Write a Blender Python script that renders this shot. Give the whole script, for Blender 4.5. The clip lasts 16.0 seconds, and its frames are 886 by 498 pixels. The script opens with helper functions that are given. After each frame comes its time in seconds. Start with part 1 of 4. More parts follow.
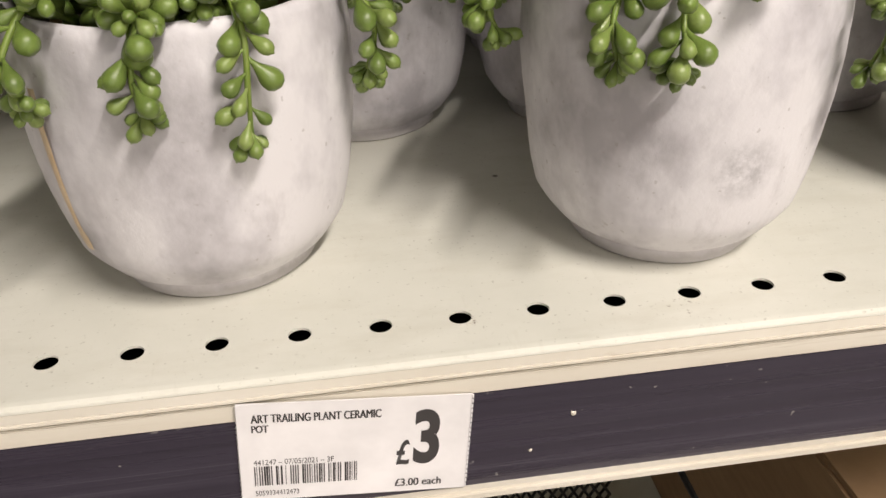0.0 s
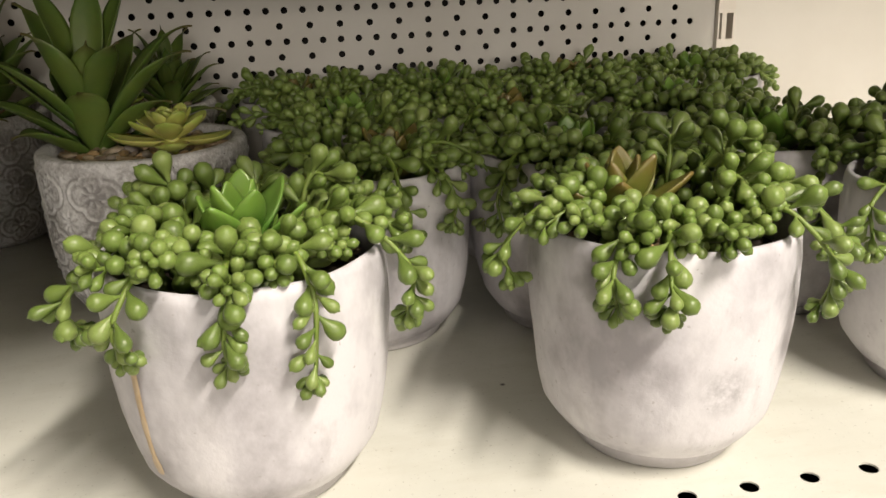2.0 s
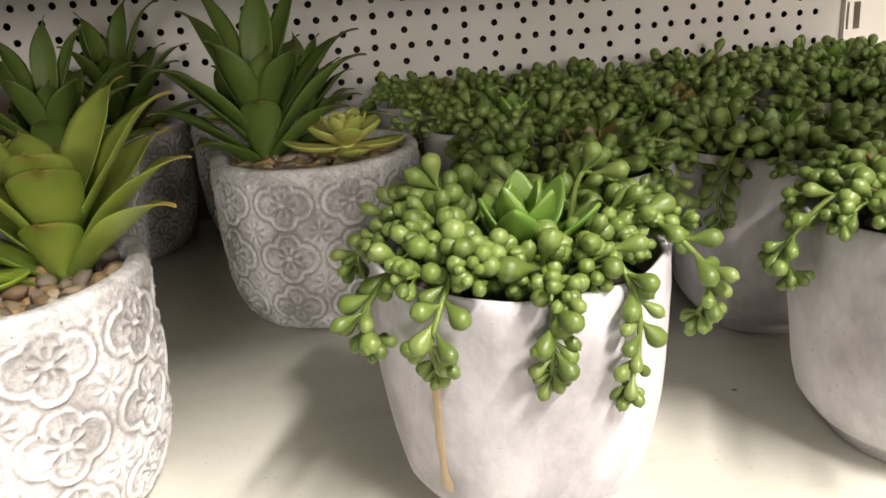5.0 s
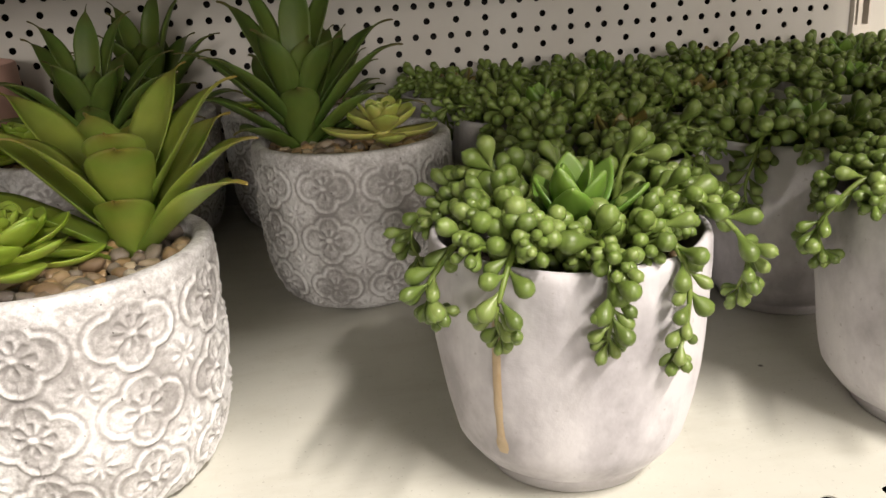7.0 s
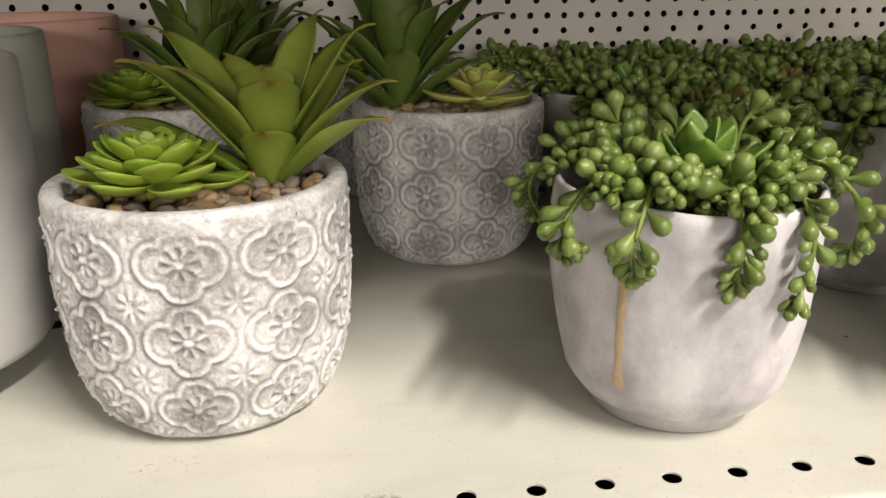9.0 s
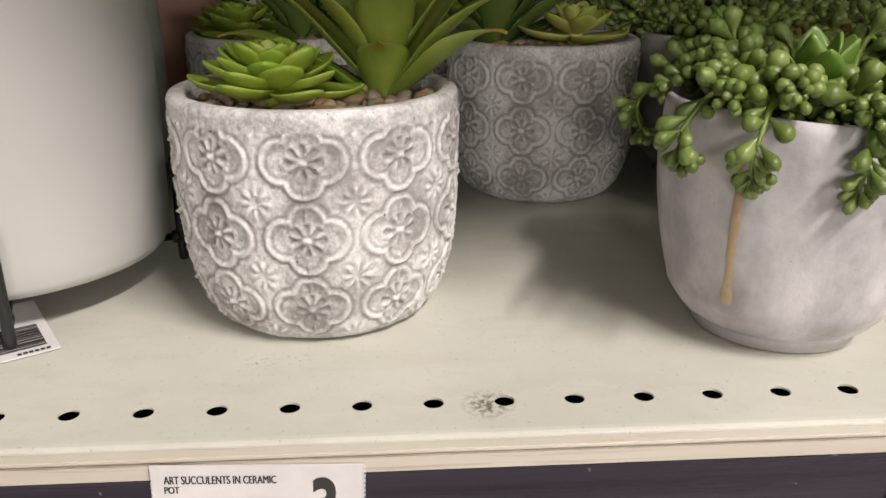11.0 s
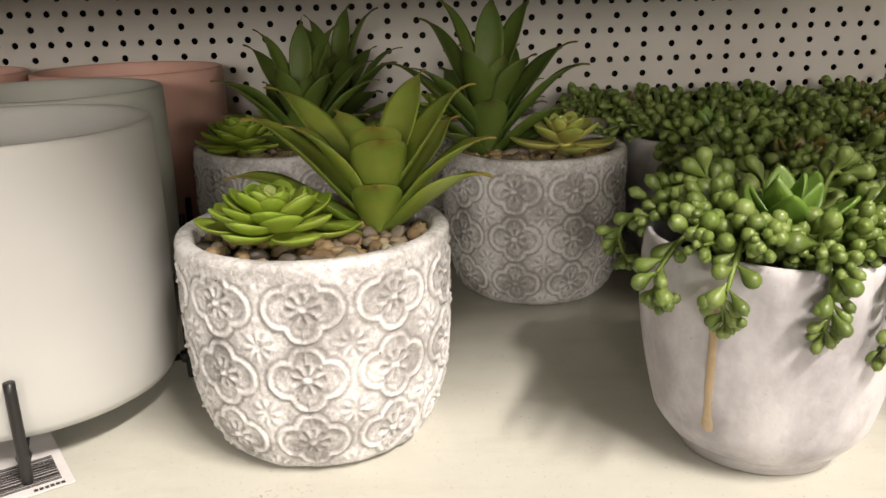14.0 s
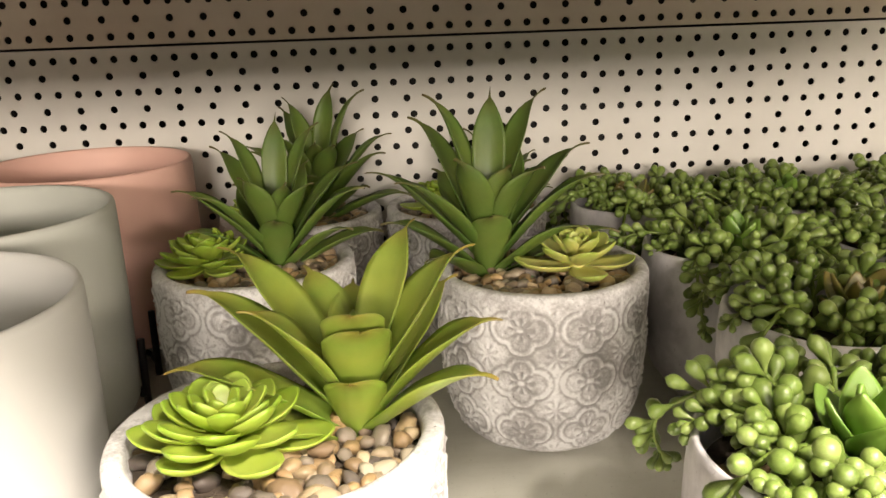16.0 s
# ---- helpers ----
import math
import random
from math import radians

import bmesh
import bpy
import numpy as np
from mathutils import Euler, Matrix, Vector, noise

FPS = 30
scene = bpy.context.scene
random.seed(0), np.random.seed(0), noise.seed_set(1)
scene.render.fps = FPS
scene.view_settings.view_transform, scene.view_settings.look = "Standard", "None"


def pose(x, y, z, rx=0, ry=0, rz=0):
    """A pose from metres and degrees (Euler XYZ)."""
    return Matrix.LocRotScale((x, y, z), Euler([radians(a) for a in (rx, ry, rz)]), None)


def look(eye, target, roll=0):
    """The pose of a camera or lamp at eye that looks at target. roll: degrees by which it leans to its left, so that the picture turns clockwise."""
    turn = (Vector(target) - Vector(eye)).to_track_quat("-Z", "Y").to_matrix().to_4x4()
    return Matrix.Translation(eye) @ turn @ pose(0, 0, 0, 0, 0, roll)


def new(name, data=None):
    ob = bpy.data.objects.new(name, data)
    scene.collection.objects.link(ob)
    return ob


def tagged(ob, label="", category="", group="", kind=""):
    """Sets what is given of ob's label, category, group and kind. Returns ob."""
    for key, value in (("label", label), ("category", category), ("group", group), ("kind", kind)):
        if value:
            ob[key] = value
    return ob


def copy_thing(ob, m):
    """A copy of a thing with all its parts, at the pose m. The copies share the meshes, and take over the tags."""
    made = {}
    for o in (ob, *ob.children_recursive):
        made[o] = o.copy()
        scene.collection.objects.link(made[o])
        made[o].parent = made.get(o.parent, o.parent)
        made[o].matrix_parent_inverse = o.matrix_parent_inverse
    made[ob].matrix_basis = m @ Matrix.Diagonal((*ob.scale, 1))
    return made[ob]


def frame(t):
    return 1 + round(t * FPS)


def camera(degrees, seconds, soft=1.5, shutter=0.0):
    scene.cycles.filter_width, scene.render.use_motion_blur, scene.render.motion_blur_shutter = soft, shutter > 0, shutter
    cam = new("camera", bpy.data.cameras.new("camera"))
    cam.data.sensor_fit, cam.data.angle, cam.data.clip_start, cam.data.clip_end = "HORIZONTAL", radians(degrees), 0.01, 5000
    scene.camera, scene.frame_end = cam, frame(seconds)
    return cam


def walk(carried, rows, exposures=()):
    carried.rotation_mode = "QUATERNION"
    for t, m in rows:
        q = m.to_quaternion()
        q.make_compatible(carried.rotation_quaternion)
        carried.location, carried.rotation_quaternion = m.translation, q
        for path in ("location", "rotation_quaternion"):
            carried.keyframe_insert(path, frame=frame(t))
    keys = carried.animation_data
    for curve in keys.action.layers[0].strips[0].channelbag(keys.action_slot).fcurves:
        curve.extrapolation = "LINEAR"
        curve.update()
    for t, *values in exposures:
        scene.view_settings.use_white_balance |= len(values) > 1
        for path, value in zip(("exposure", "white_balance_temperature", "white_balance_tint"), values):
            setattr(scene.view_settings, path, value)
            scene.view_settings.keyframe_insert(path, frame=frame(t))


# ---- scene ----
cam = camera(56.1, 16.0)
PATH = [
    (0, (0.069, -0.213, 1.149), (0.282, 1.506, 0.150), -2.2),
    (0.5, (0.067, -0.223, 1.158), (0.283, 1.535, 0.228), -2.4),
    (1, (0.066, -0.23, 1.173), (0.289, 1.585, 0.365), -2.9),
    (1.5, (0.056, -0.235, 1.186), (0.339, 1.611, 0.471), -2.5),
    (2, (0.043, -0.24, 1.19), (0.381, 1.62, 0.536), -2.1),
    (2.5, (0.03, -0.243, 1.191), (0.416, 1.616, 0.562), -1.8),
    (3, (0.008, -0.243, 1.192), (0.444, 1.607, 0.571), -2.0),
    (3.5, (-0.002, -0.235, 1.19), (0.399, 1.624, 0.571), -2.4),
    (4, (0.008, -0.216, 1.182), (0.31, 1.66, 0.558), -2.8),
    (4.5, (-0.007, -0.2, 1.187), (0.262, 1.679, 0.557), -3.7),
    (5, (-0.045, -0.21, 1.189), (0.242, 1.664, 0.55), -4.0),
    (7.5, (-0.078, -0.226, 1.19), (0.234, 1.635, 0.527), -3.1),
    (8, (-0.092, -0.229, 1.182), (0.218, 1.628, 0.507), -1.9),
    (10.3, (-0.134, -0.255, 1.171), (0.032, 1.636, 0.539), -0.1),
    (10.5, (-0.136, -0.255, 1.164), (0.013, 1.633, 0.521), -0.2),
    (11, (-0.138, -0.254, 1.153), (-0.018, 1.615, 0.451), -0.0),
    (11.5, (-0.137, -0.256, 1.147), (-0.029, 1.601, 0.411), -0.2),
    (12, (-0.137, -0.257, 1.145), (-0.035, 1.59, 0.385), -0.3),
    (12.5, (-0.137, -0.257, 1.144), (-0.038, 1.586, 0.374), -0.4),
    (13, (-0.137, -0.26, 1.147), (-0.04, 1.588, 0.388), -0.5),
    (13.5, (-0.135, -0.266, 1.17), (-0.035, 1.61, 0.483), -1.0),
    (14, (-0.131, -0.261, 1.192), (-0.03, 1.646, 0.601), -1.4),
    (14.5, (-0.129, -0.239, 1.208), (-0.014, 1.687, 0.683), -1.1),
    (15, (-0.128, -0.21, 1.219), (-0.014, 1.719, 0.702), -1.1),
    (15.5, (-0.126, -0.188, 1.233), (-0.021, 1.735, 0.695), -1.7),
    (16, (-0.123, -0.175, 1.237), (-0.014, 1.742, 0.679), -2.0),
]
EXPOSURES = [(0, -0.42, 6500, 10), (1, -0.38, 6550, 9), (2.5, 0.01, 6700, 7), (3.5, -0.06, 6600, 9), (5, 0.24, 6450, 9), (8, -0.12, 6600, 9), (10.5, -0.31, 6450, 10), (11.5, -0.54, 6400, 11), (12.5, -0.34, 6500, 10), (13, -0.32, 6500, 10), (14, -0.04, 6680, 9), (14.5, 0.19, 6750, 9), (16, 1.37, 7000, 9)]
walk(cam, [(t, look(eye, target, roll)) for t, eye, target, roll in PATH], EXPOSURES)

# ---- light ----
SHELF = 1.0          # top of the display shelf
world = bpy.data.worlds.new("world")
scene.world = world
world.use_nodes = True
world.node_tree.nodes["Background"].inputs[0].default_value = (1.0, 0.95, 0.88, 1)
world.node_tree.nodes["Background"].inputs[1].default_value = 0.012


def unseen_lamp(x, y, z, sx, sy, watts, turn=0.0, colour=(1.0, 0.915, 0.842)):
    data = bpy.data.lights.new("unseen_light", "AREA")
    data.shape, data.size, data.size_y, data.energy, data.color = "RECTANGLE", sx, sy, watts, colour
    ob = new("unseen_light", data)
    ob.location = (x, y, z)
    ob.rotation_euler = (0, 0, radians(turn))
    return ob


# a tube set askew above the aisle; the lamps beyond it are added fill
unseen_lamp(0.78, -1.32, 3.0, 0.10, 1.10, 130, -25)
unseen_lamp(2.6, -4.4, 3.0, 2.2, 0.3, 95)
# panels tilted at the shelf, added to brighten back panel and rear pots
far_fill_right = unseen_lamp(5.2, -9.0, 2.8, 3.0, 1.2, 330, 0, (1.0, 0.89, 0.79))
far_fill_right.rotation_euler = (radians(74), 0, radians(30))
far_fill_front = unseen_lamp(-0.9, -9.5, 2.7, 2.4, 1.0, 295)
far_fill_front.rotation_euler = (radians(78), 0, radians(-5))


# ---- materials ----
def nodes_of(name):
    m = bpy.data.materials.new(name)
    m.use_nodes = True
    nt = m.node_tree
    return m, nt, nt.nodes["Principled BSDF"]


def link(nt, a, b):
    nt.links.new(a, b)


def noise_fac(nt, scale, detail=4.0, rough=0.6, coords="Object", stretch=None):
    tc = nt.nodes.new("ShaderNodeTexCoord")
    n = nt.nodes.new("ShaderNodeTexNoise")
    n.inputs["Scale"].default_value, n.inputs["Detail"].default_value, n.inputs["Roughness"].default_value = scale, detail, rough
    if stretch:
        mp = nt.nodes.new("ShaderNodeMapping")
        mp.inputs["Scale"].default_value = stretch
        link(nt, tc.outputs[coords], mp.inputs[0])
        link(nt, mp.outputs[0], n.inputs["Vector"])
    else:
        link(nt, tc.outputs[coords], n.inputs["Vector"])
    return n.outputs[0]


def ramp(nt, fac, stops):
    r = nt.nodes.new("ShaderNodeValToRGB")
    while len(r.color_ramp.elements) < len(stops):
        r.color_ramp.elements.new(0.5)
    for e, (p, c) in zip(r.color_ramp.elements, stops):
        e.position = p
        e.color = (*c, 1) if len(c) == 3 else c
    link(nt, fac, r.inputs[0])
    return r.outputs[0]


def mix(nt, fac, a, b, mode="MIX"):
    n = nt.nodes.new("ShaderNodeMix")
    n.data_type, n.blend_type = "RGBA", mode
    for sock, v in ((n.inputs[0], fac), (n.inputs[6], a), (n.inputs[7], b)):
        if isinstance(v, (int, float)):
            sock.default_value = v
        elif isinstance(v, tuple):
            sock.default_value = (*v, 1)
        else:
            link(nt, v, sock)
    return n.outputs[2]


def bump(nt, bsdf, height, strength, dist):
    b = nt.nodes.new("ShaderNodeBump")
    b.inputs["Strength"].default_value, b.inputs["Distance"].default_value = strength, dist
    link(nt, height, b.inputs["Height"])
    link(nt, b.outputs[0], bsdf.inputs["Normal"])


def surface(name, stops, scale, rough=0.6, grain=400.0, strength=0.2, dist=0.0004, metal=0.0, stretch=None, detail=5.0):
    m, nt, b = nodes_of(name)
    link(nt, ramp(nt, noise_fac(nt, scale, detail, 0.6, "Object", stretch), stops), b.inputs["Base Color"])
    b.inputs["Roughness"].default_value, b.inputs["Metallic"].default_value = rough, metal
    bump(nt, b, noise_fac(nt, grain, 3.0), strength, dist)
    return m


def shelf_paint():
    m, nt, b = nodes_of("shelf_paint")
    base = ramp(nt, noise_fac(nt, 9, 6, 0.65), [(0.3, (0.56, 0.555, 0.49)), (0.62, (0.64, 0.63, 0.565))])
    grime = ramp(nt, noise_fac(nt, 55, 8, 0.75), [(0.63, (0, 0, 0)), (0.78, (1, 1, 1))])
    streak = ramp(nt, noise_fac(nt, 30, 5, 0.7, "Object", (6, 1, 1)), [(0.62, (0, 0, 0)), (0.8, (1, 1, 1))])
    c = mix(nt, 0.4, base, mix(nt, grime, base, (0.2, 0.18, 0.14)))
    c = mix(nt, 0.22, c, mix(nt, streak, c, (0.40, 0.36, 0.28)))
    dots = ramp(nt, noise_fac(nt, 520, 3, 0.6), [(0.64, (0, 0, 0)), (0.72, (1, 1, 1))])
    c = mix(nt, 0.45, c, mix(nt, dots, c, (0.22, 0.20, 0.16)))
    pale = ramp(nt, noise_fac(nt, 18, 6, 0.7, "Object", (1, 3, 1)), [(0.5, (0, 0, 0)), (0.68, (1, 1, 1))])
    c = mix(nt, 0.22, c, mix(nt, pale, c, (0.43, 0.40, 0.32)))
    tc = nt.nodes.new("ShaderNodeTexCoord")
    for px, py, rad, col, cut in ((-0.106, -0.002, 0.0105, (0.17, 0.15, 0.12), 0.47), (-0.190, 0.034, 0.0070, (0.22, 0.18, 0.14), 0.55), (-0.176, 0.036, 0.0075, (0.25, 0.21, 0.17), 0.57), (0.131, 0.100, 0.0016, (0.08, 0.07, 0.06), 0.25), (0.103, -0.003, 0.008, (0.25, 0.22, 0.18), 0.58), (0.17, -0.008, 0.012, (0.3, 0.27, 0.22), 0.6)):
        vd = nt.nodes.new("ShaderNodeVectorMath")
        vd.operation = "DISTANCE"
        link(nt, tc.outputs["Object"], vd.inputs[0])
        vd.inputs[1].default_value = (px, py, 0)
        near = nt.nodes.new("ShaderNodeMapRange")
        near.inputs[1].default_value, near.inputs[2].default_value, near.inputs[3].default_value, near.inputs[4].default_value = 0.3 * rad, rad, 1.0, 0.0
        link(nt, vd.outputs["Value"], near.inputs[0])
        spots = ramp(nt, noise_fac(nt, 420, 4, 0.7), [(cut, (0, 0, 0)), (cut + 0.08, (1, 1, 1))])
        c = mix(nt, mix(nt, 1.0, spots, near.outputs[0], "MULTIPLY"), c, col)
    link(nt, c, b.inputs["Base Color"])
    link(nt, ramp(nt, noise_fac(nt, 14, 5), [(0.3, (0.38, 0.38, 0.38)), (0.7, (0.55, 0.55, 0.55))]), b.inputs["Roughness"])
    bump(nt, b, noise_fac(nt, 260, 3), 0.12, 0.0003)
    return m


def pot_white(worn=None):
    """Whitewash over grey ceramic; worn: centre and radius of a rubbed patch on the pot's wall."""
    m, nt, b = nodes_of("whitewashed_ceramic")
    c = ramp(nt, noise_fac(nt, 22, 5, 0.62, "Object", (1, 1, 0.7)), [(0.37, (0.38, 0.36, 0.375)), (0.49, (0.55, 0.53, 0.55)), (0.58, (0.66, 0.64, 0.655))])
    dab = ramp(nt, noise_fac(nt, 75, 6, 0.7, "Object", (1, 1, 0.4)), [(0.55, (0, 0, 0)), (0.75, (1, 1, 1))])
    c = mix(nt, 0.65, c, mix(nt, dab, c, (0.46, 0.435, 0.445)))
    fleck = ramp(nt, noise_fac(nt, 330, 2, 0.5), [(0.70, (0, 0, 0)), (0.74, (1, 1, 1))])
    c = mix(nt, 0.5, c, mix(nt, fleck, c, (0.34, 0.31, 0.30)))
    tc = nt.nodes.new("ShaderNodeTexCoord")
    sep = nt.nodes.new("ShaderNodeSeparateXYZ")
    link(nt, tc.outputs["Object"], sep.inputs[0])
    wear = nt.nodes.new("ShaderNodeMath")
    wear.operation = "MULTIPLY_ADD"
    link(nt, noise_fac(nt, 160, 4, 0.7), wear.inputs[0])
    wear.inputs[1].default_value = -0.0058
    link(nt, sep.outputs[2], wear.inputs[2])
    c = mix(nt, ramp(nt, wear.outputs[0], [(0.0, (1, 1, 1)), (0.0003, (0, 0, 0))]), c, (0.40, 0.38, 0.375))
    if worn:
        vd = nt.nodes.new("ShaderNodeVectorMath")
        vd.operation = "DISTANCE"
        link(nt, tc.outputs["Object"], vd.inputs[0])
        vd.inputs[1].default_value = worn[:3]
        near = nt.nodes.new("ShaderNodeMapRange")
        near.inputs[1].default_value, near.inputs[2].default_value, near.inputs[3].default_value, near.inputs[4].default_value = 0.35 * worn[3], worn[3], 1.0, 0.0
        link(nt, vd.outputs["Value"], near.inputs[0])
        rub = ramp(nt, noise_fac(nt, 130, 6, 0.7), [(0.36, (0, 0, 0)), (0.60, (0.8, 0.8, 0.8))])
        c = mix(nt, mix(nt, 1.0, rub, near.outputs[0], "MULTIPLY"), c, (0.36, 0.345, 0.355))
    link(nt, c, b.inputs["Base Color"])
    b.inputs["Roughness"].default_value = 0.62
    bump(nt, b, mix(nt, 0.5, noise_fac(nt, 60, 5), noise_fac(nt, 420, 3)), 0.35, 0.0009)
    return m


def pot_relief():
    m, nt, b = nodes_of("washed_relief_toned_ceramic")
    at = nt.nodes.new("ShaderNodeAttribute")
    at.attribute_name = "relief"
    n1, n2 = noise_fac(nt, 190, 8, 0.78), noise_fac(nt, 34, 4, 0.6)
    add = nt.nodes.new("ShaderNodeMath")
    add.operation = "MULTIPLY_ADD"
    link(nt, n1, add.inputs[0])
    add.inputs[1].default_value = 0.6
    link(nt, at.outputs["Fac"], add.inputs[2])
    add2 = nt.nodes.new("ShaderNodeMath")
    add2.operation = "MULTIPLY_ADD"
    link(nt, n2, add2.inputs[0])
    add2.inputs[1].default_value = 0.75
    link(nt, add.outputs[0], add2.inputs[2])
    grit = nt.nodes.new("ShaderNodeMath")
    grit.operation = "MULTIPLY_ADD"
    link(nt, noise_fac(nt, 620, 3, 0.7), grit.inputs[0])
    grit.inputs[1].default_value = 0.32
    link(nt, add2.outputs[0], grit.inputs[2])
    # tone from noise and relief: greyer in recesses, paler on ridges
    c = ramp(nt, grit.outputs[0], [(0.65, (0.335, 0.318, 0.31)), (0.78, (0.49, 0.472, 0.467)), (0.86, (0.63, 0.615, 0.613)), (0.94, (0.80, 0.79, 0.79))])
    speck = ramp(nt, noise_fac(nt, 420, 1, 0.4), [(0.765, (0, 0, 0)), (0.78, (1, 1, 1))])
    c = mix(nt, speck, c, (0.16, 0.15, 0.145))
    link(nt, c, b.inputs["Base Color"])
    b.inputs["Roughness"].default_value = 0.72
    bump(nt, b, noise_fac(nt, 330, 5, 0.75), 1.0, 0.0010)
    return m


def leaf_mat(name, low, mid, high, rough, tip=None, spread=0.16, centre=None):
    """Leaf plastic: shades vary from leaf to leaf, a paler bloom by noise, a tinted tip along the leaf's own z."""
    m, nt, b = nodes_of(name)
    info = nt.nodes.new("ShaderNodeObjectInfo")
    c = ramp(nt, info.outputs["Random"], [(0.0, low), (0.5, mid), (1.0, high)])
    n = noise_fac(nt, 60, 4, 0.6)
    c = mix(nt, 0.5, c, mix(nt, ramp(nt, n, [(0.35, (0, 0, 0)), (0.7, (1, 1, 1))]), low, high))
    if tip:
        at = nt.nodes.new("ShaderNodeAttribute")
        at.attribute_name = "along"
        c = mix(nt, ramp(nt, at.outputs["Fac"], [(tip[1], (0, 0, 0)), (1.0, (tip[2],) * 3)]), c, tip[0])
    if centre:
        mid_at = nt.nodes.new("ShaderNodeAttribute")
        mid_at.attribute_name = "along"
        c = mix(nt, ramp(nt, mid_at.outputs["Fac"], [(0.2, (0, 0, 0)), (0.55, (0.42, 0.42, 0.42)), (0.82, (0, 0, 0))]), c, centre)
    link(nt, c, b.inputs["Base Color"])
    b.inputs["Roughness"].default_value = rough
    b.inputs["Subsurface Weight"].default_value = spread
    b.inputs["Subsurface Radius"].default_value = (0.5, 1.0, 0.2)
    b.inputs["Subsurface Scale"].default_value = 0.003
    bump(nt, b, noise_fac(nt, 300, 3), 0.12, 0.0003)
    return m


def pebble_mat():
    m, nt, b = nodes_of("river_pebble")
    info = nt.nodes.new("ShaderNodeObjectInfo")
    c = ramp(nt, info.outputs["Random"], [(0.0, (0.05, 0.045, 0.045)), (0.08, (0.17, 0.15, 0.13)), (0.22, (0.46, 0.31, 0.15)),
                                          (0.40, (0.36, 0.24, 0.13)), (0.56, (0.42, 0.33, 0.21)), (0.70, (0.22, 0.19, 0.155)), (0.80, (0.16, 0.11, 0.07)), (0.90, (0.46, 0.31, 0.14)), (1.0, (0.58, 0.52, 0.41))])
    n = noise_fac(nt, 140, 5, 0.7)
    c = mix(nt, ramp(nt, n, [(0.45, (0, 0, 0)), (0.75, (0.7, 0.7, 0.7))]), c, (0.20, 0.12, 0.07))
    link(nt, c, b.inputs["Base Color"])
    b.inputs["Roughness"].default_value = 0.3
    bump(nt, b, n, 0.3, 0.0005)
    return m


def plain(name, colour, rough=0.5, metal=0.0):
    m, nt, b = nodes_of(name)
    n = noise_fac(nt, 40, 4)
    link(nt, mix(nt, ramp(nt, n, [(0.35, (0, 0, 0)), (0.7, (1, 1, 1))]), tuple(v * 0.9 for v in colour), tuple(min(1, v * 1.06) for v in colour)), b.inputs["Base Color"])
    b.inputs["Roughness"].default_value, b.inputs["Metallic"].default_value = rough, metal
    return m


M_SHELF = shelf_paint()
M_PANEL = surface("back_panel_paint", [(0.3, (0.47, 0.445, 0.405)), (0.6, (0.53, 0.51, 0.475)), (0.8, (0.44, 0.395, 0.345))], 7, 0.55, 200, 0.1)
M_PANEL_UP = surface("browner_panel_paint", [(0.3, (0.46, 0.385, 0.315)), (0.6, (0.53, 0.46, 0.39)), (0.8, (0.40, 0.30, 0.22))], 9, 0.55, 200, 0.1)
M_PLAIN_PANEL = surface("plain_panel_paint", [(0.35, (0.60, 0.565, 0.505)), (0.65, (0.66, 0.63, 0.575))], 4, 0.5, 150, 0.08)
M_POST = surface("post_paint", [(0.35, (0.60, 0.55, 0.48)), (0.65, (0.66, 0.61, 0.55))], 20, 0.5, 200, 0.1)
# near-black for sheets that stand in for shade inside hollows and holes
M_SHADE = plain("hollow_shade_black", (0.02, 0.018, 0.016), 0.9)


def strip_plastic():
    m, nt, b = nodes_of("dark_ticket_strip")
    c = ramp(nt, noise_fac(nt, 10, 6, 0.7, "Object", (0.15, 1, 14)), [(0.3, (0.022, 0.017, 0.028)), (0.55, (0.036, 0.029, 0.045)), (0.75, (0.085, 0.078, 0.095))])
    scratch = ramp(nt, noise_fac(nt, 60, 4, 0.7, "Object", (0.05, 1, 16)), [(0.58, (0, 0, 0)), (0.75, (1, 1, 1))])
    c = mix(nt, 0.3, c, mix(nt, scratch, c, (0.16, 0.15, 0.17)))
    dust = ramp(nt, noise_fac(nt, 260, 2, 0.5), [(0.73, (0, 0, 0)), (0.76, (1, 1, 1))])
    c = mix(nt, 0.6, c, mix(nt, dust, c, (0.30, 0.28, 0.27)))
    link(nt, c, b.inputs["Base Color"])
    link(nt, ramp(nt, noise_fac(nt, 30, 5, 0.7, "Object", (0.2, 1, 8)), [(0.3, (0.2, 0.2, 0.2)), (0.7, (0.42, 0.42, 0.42))]), b.inputs["Roughness"])
    bump(nt, b, noise_fac(nt, 40, 4, 0.6, "Object", (0.3, 1, 10)), 0.15, 0.0006)
    return m


def rail_plastic():
    m, nt, b = nodes_of("yellowed_plastic")
    c = ramp(nt, noise_fac(nt, 18, 5, 0.6, "Object", (0.3, 1, 4)), [(0.3, (0.58, 0.53, 0.44)), (0.7, (0.70, 0.66, 0.58))])
    grime = ramp(nt, noise_fac(nt, 45, 6, 0.75, "Object", (0.25, 1, 9)), [(0.54, (0, 0, 0)), (0.72, (1, 1, 1))])
    c = mix(nt, 0.6, c, mix(nt, grime, c, (0.30, 0.22, 0.14)))
    link(nt, c, b.inputs["Base Color"])
    b.inputs["Roughness"].default_value = 0.32
    bump(nt, b, noise_fac(nt, 120, 4, 0.6, "Object", (0.2, 1, 6)), 0.15, 0.0004)
    return m


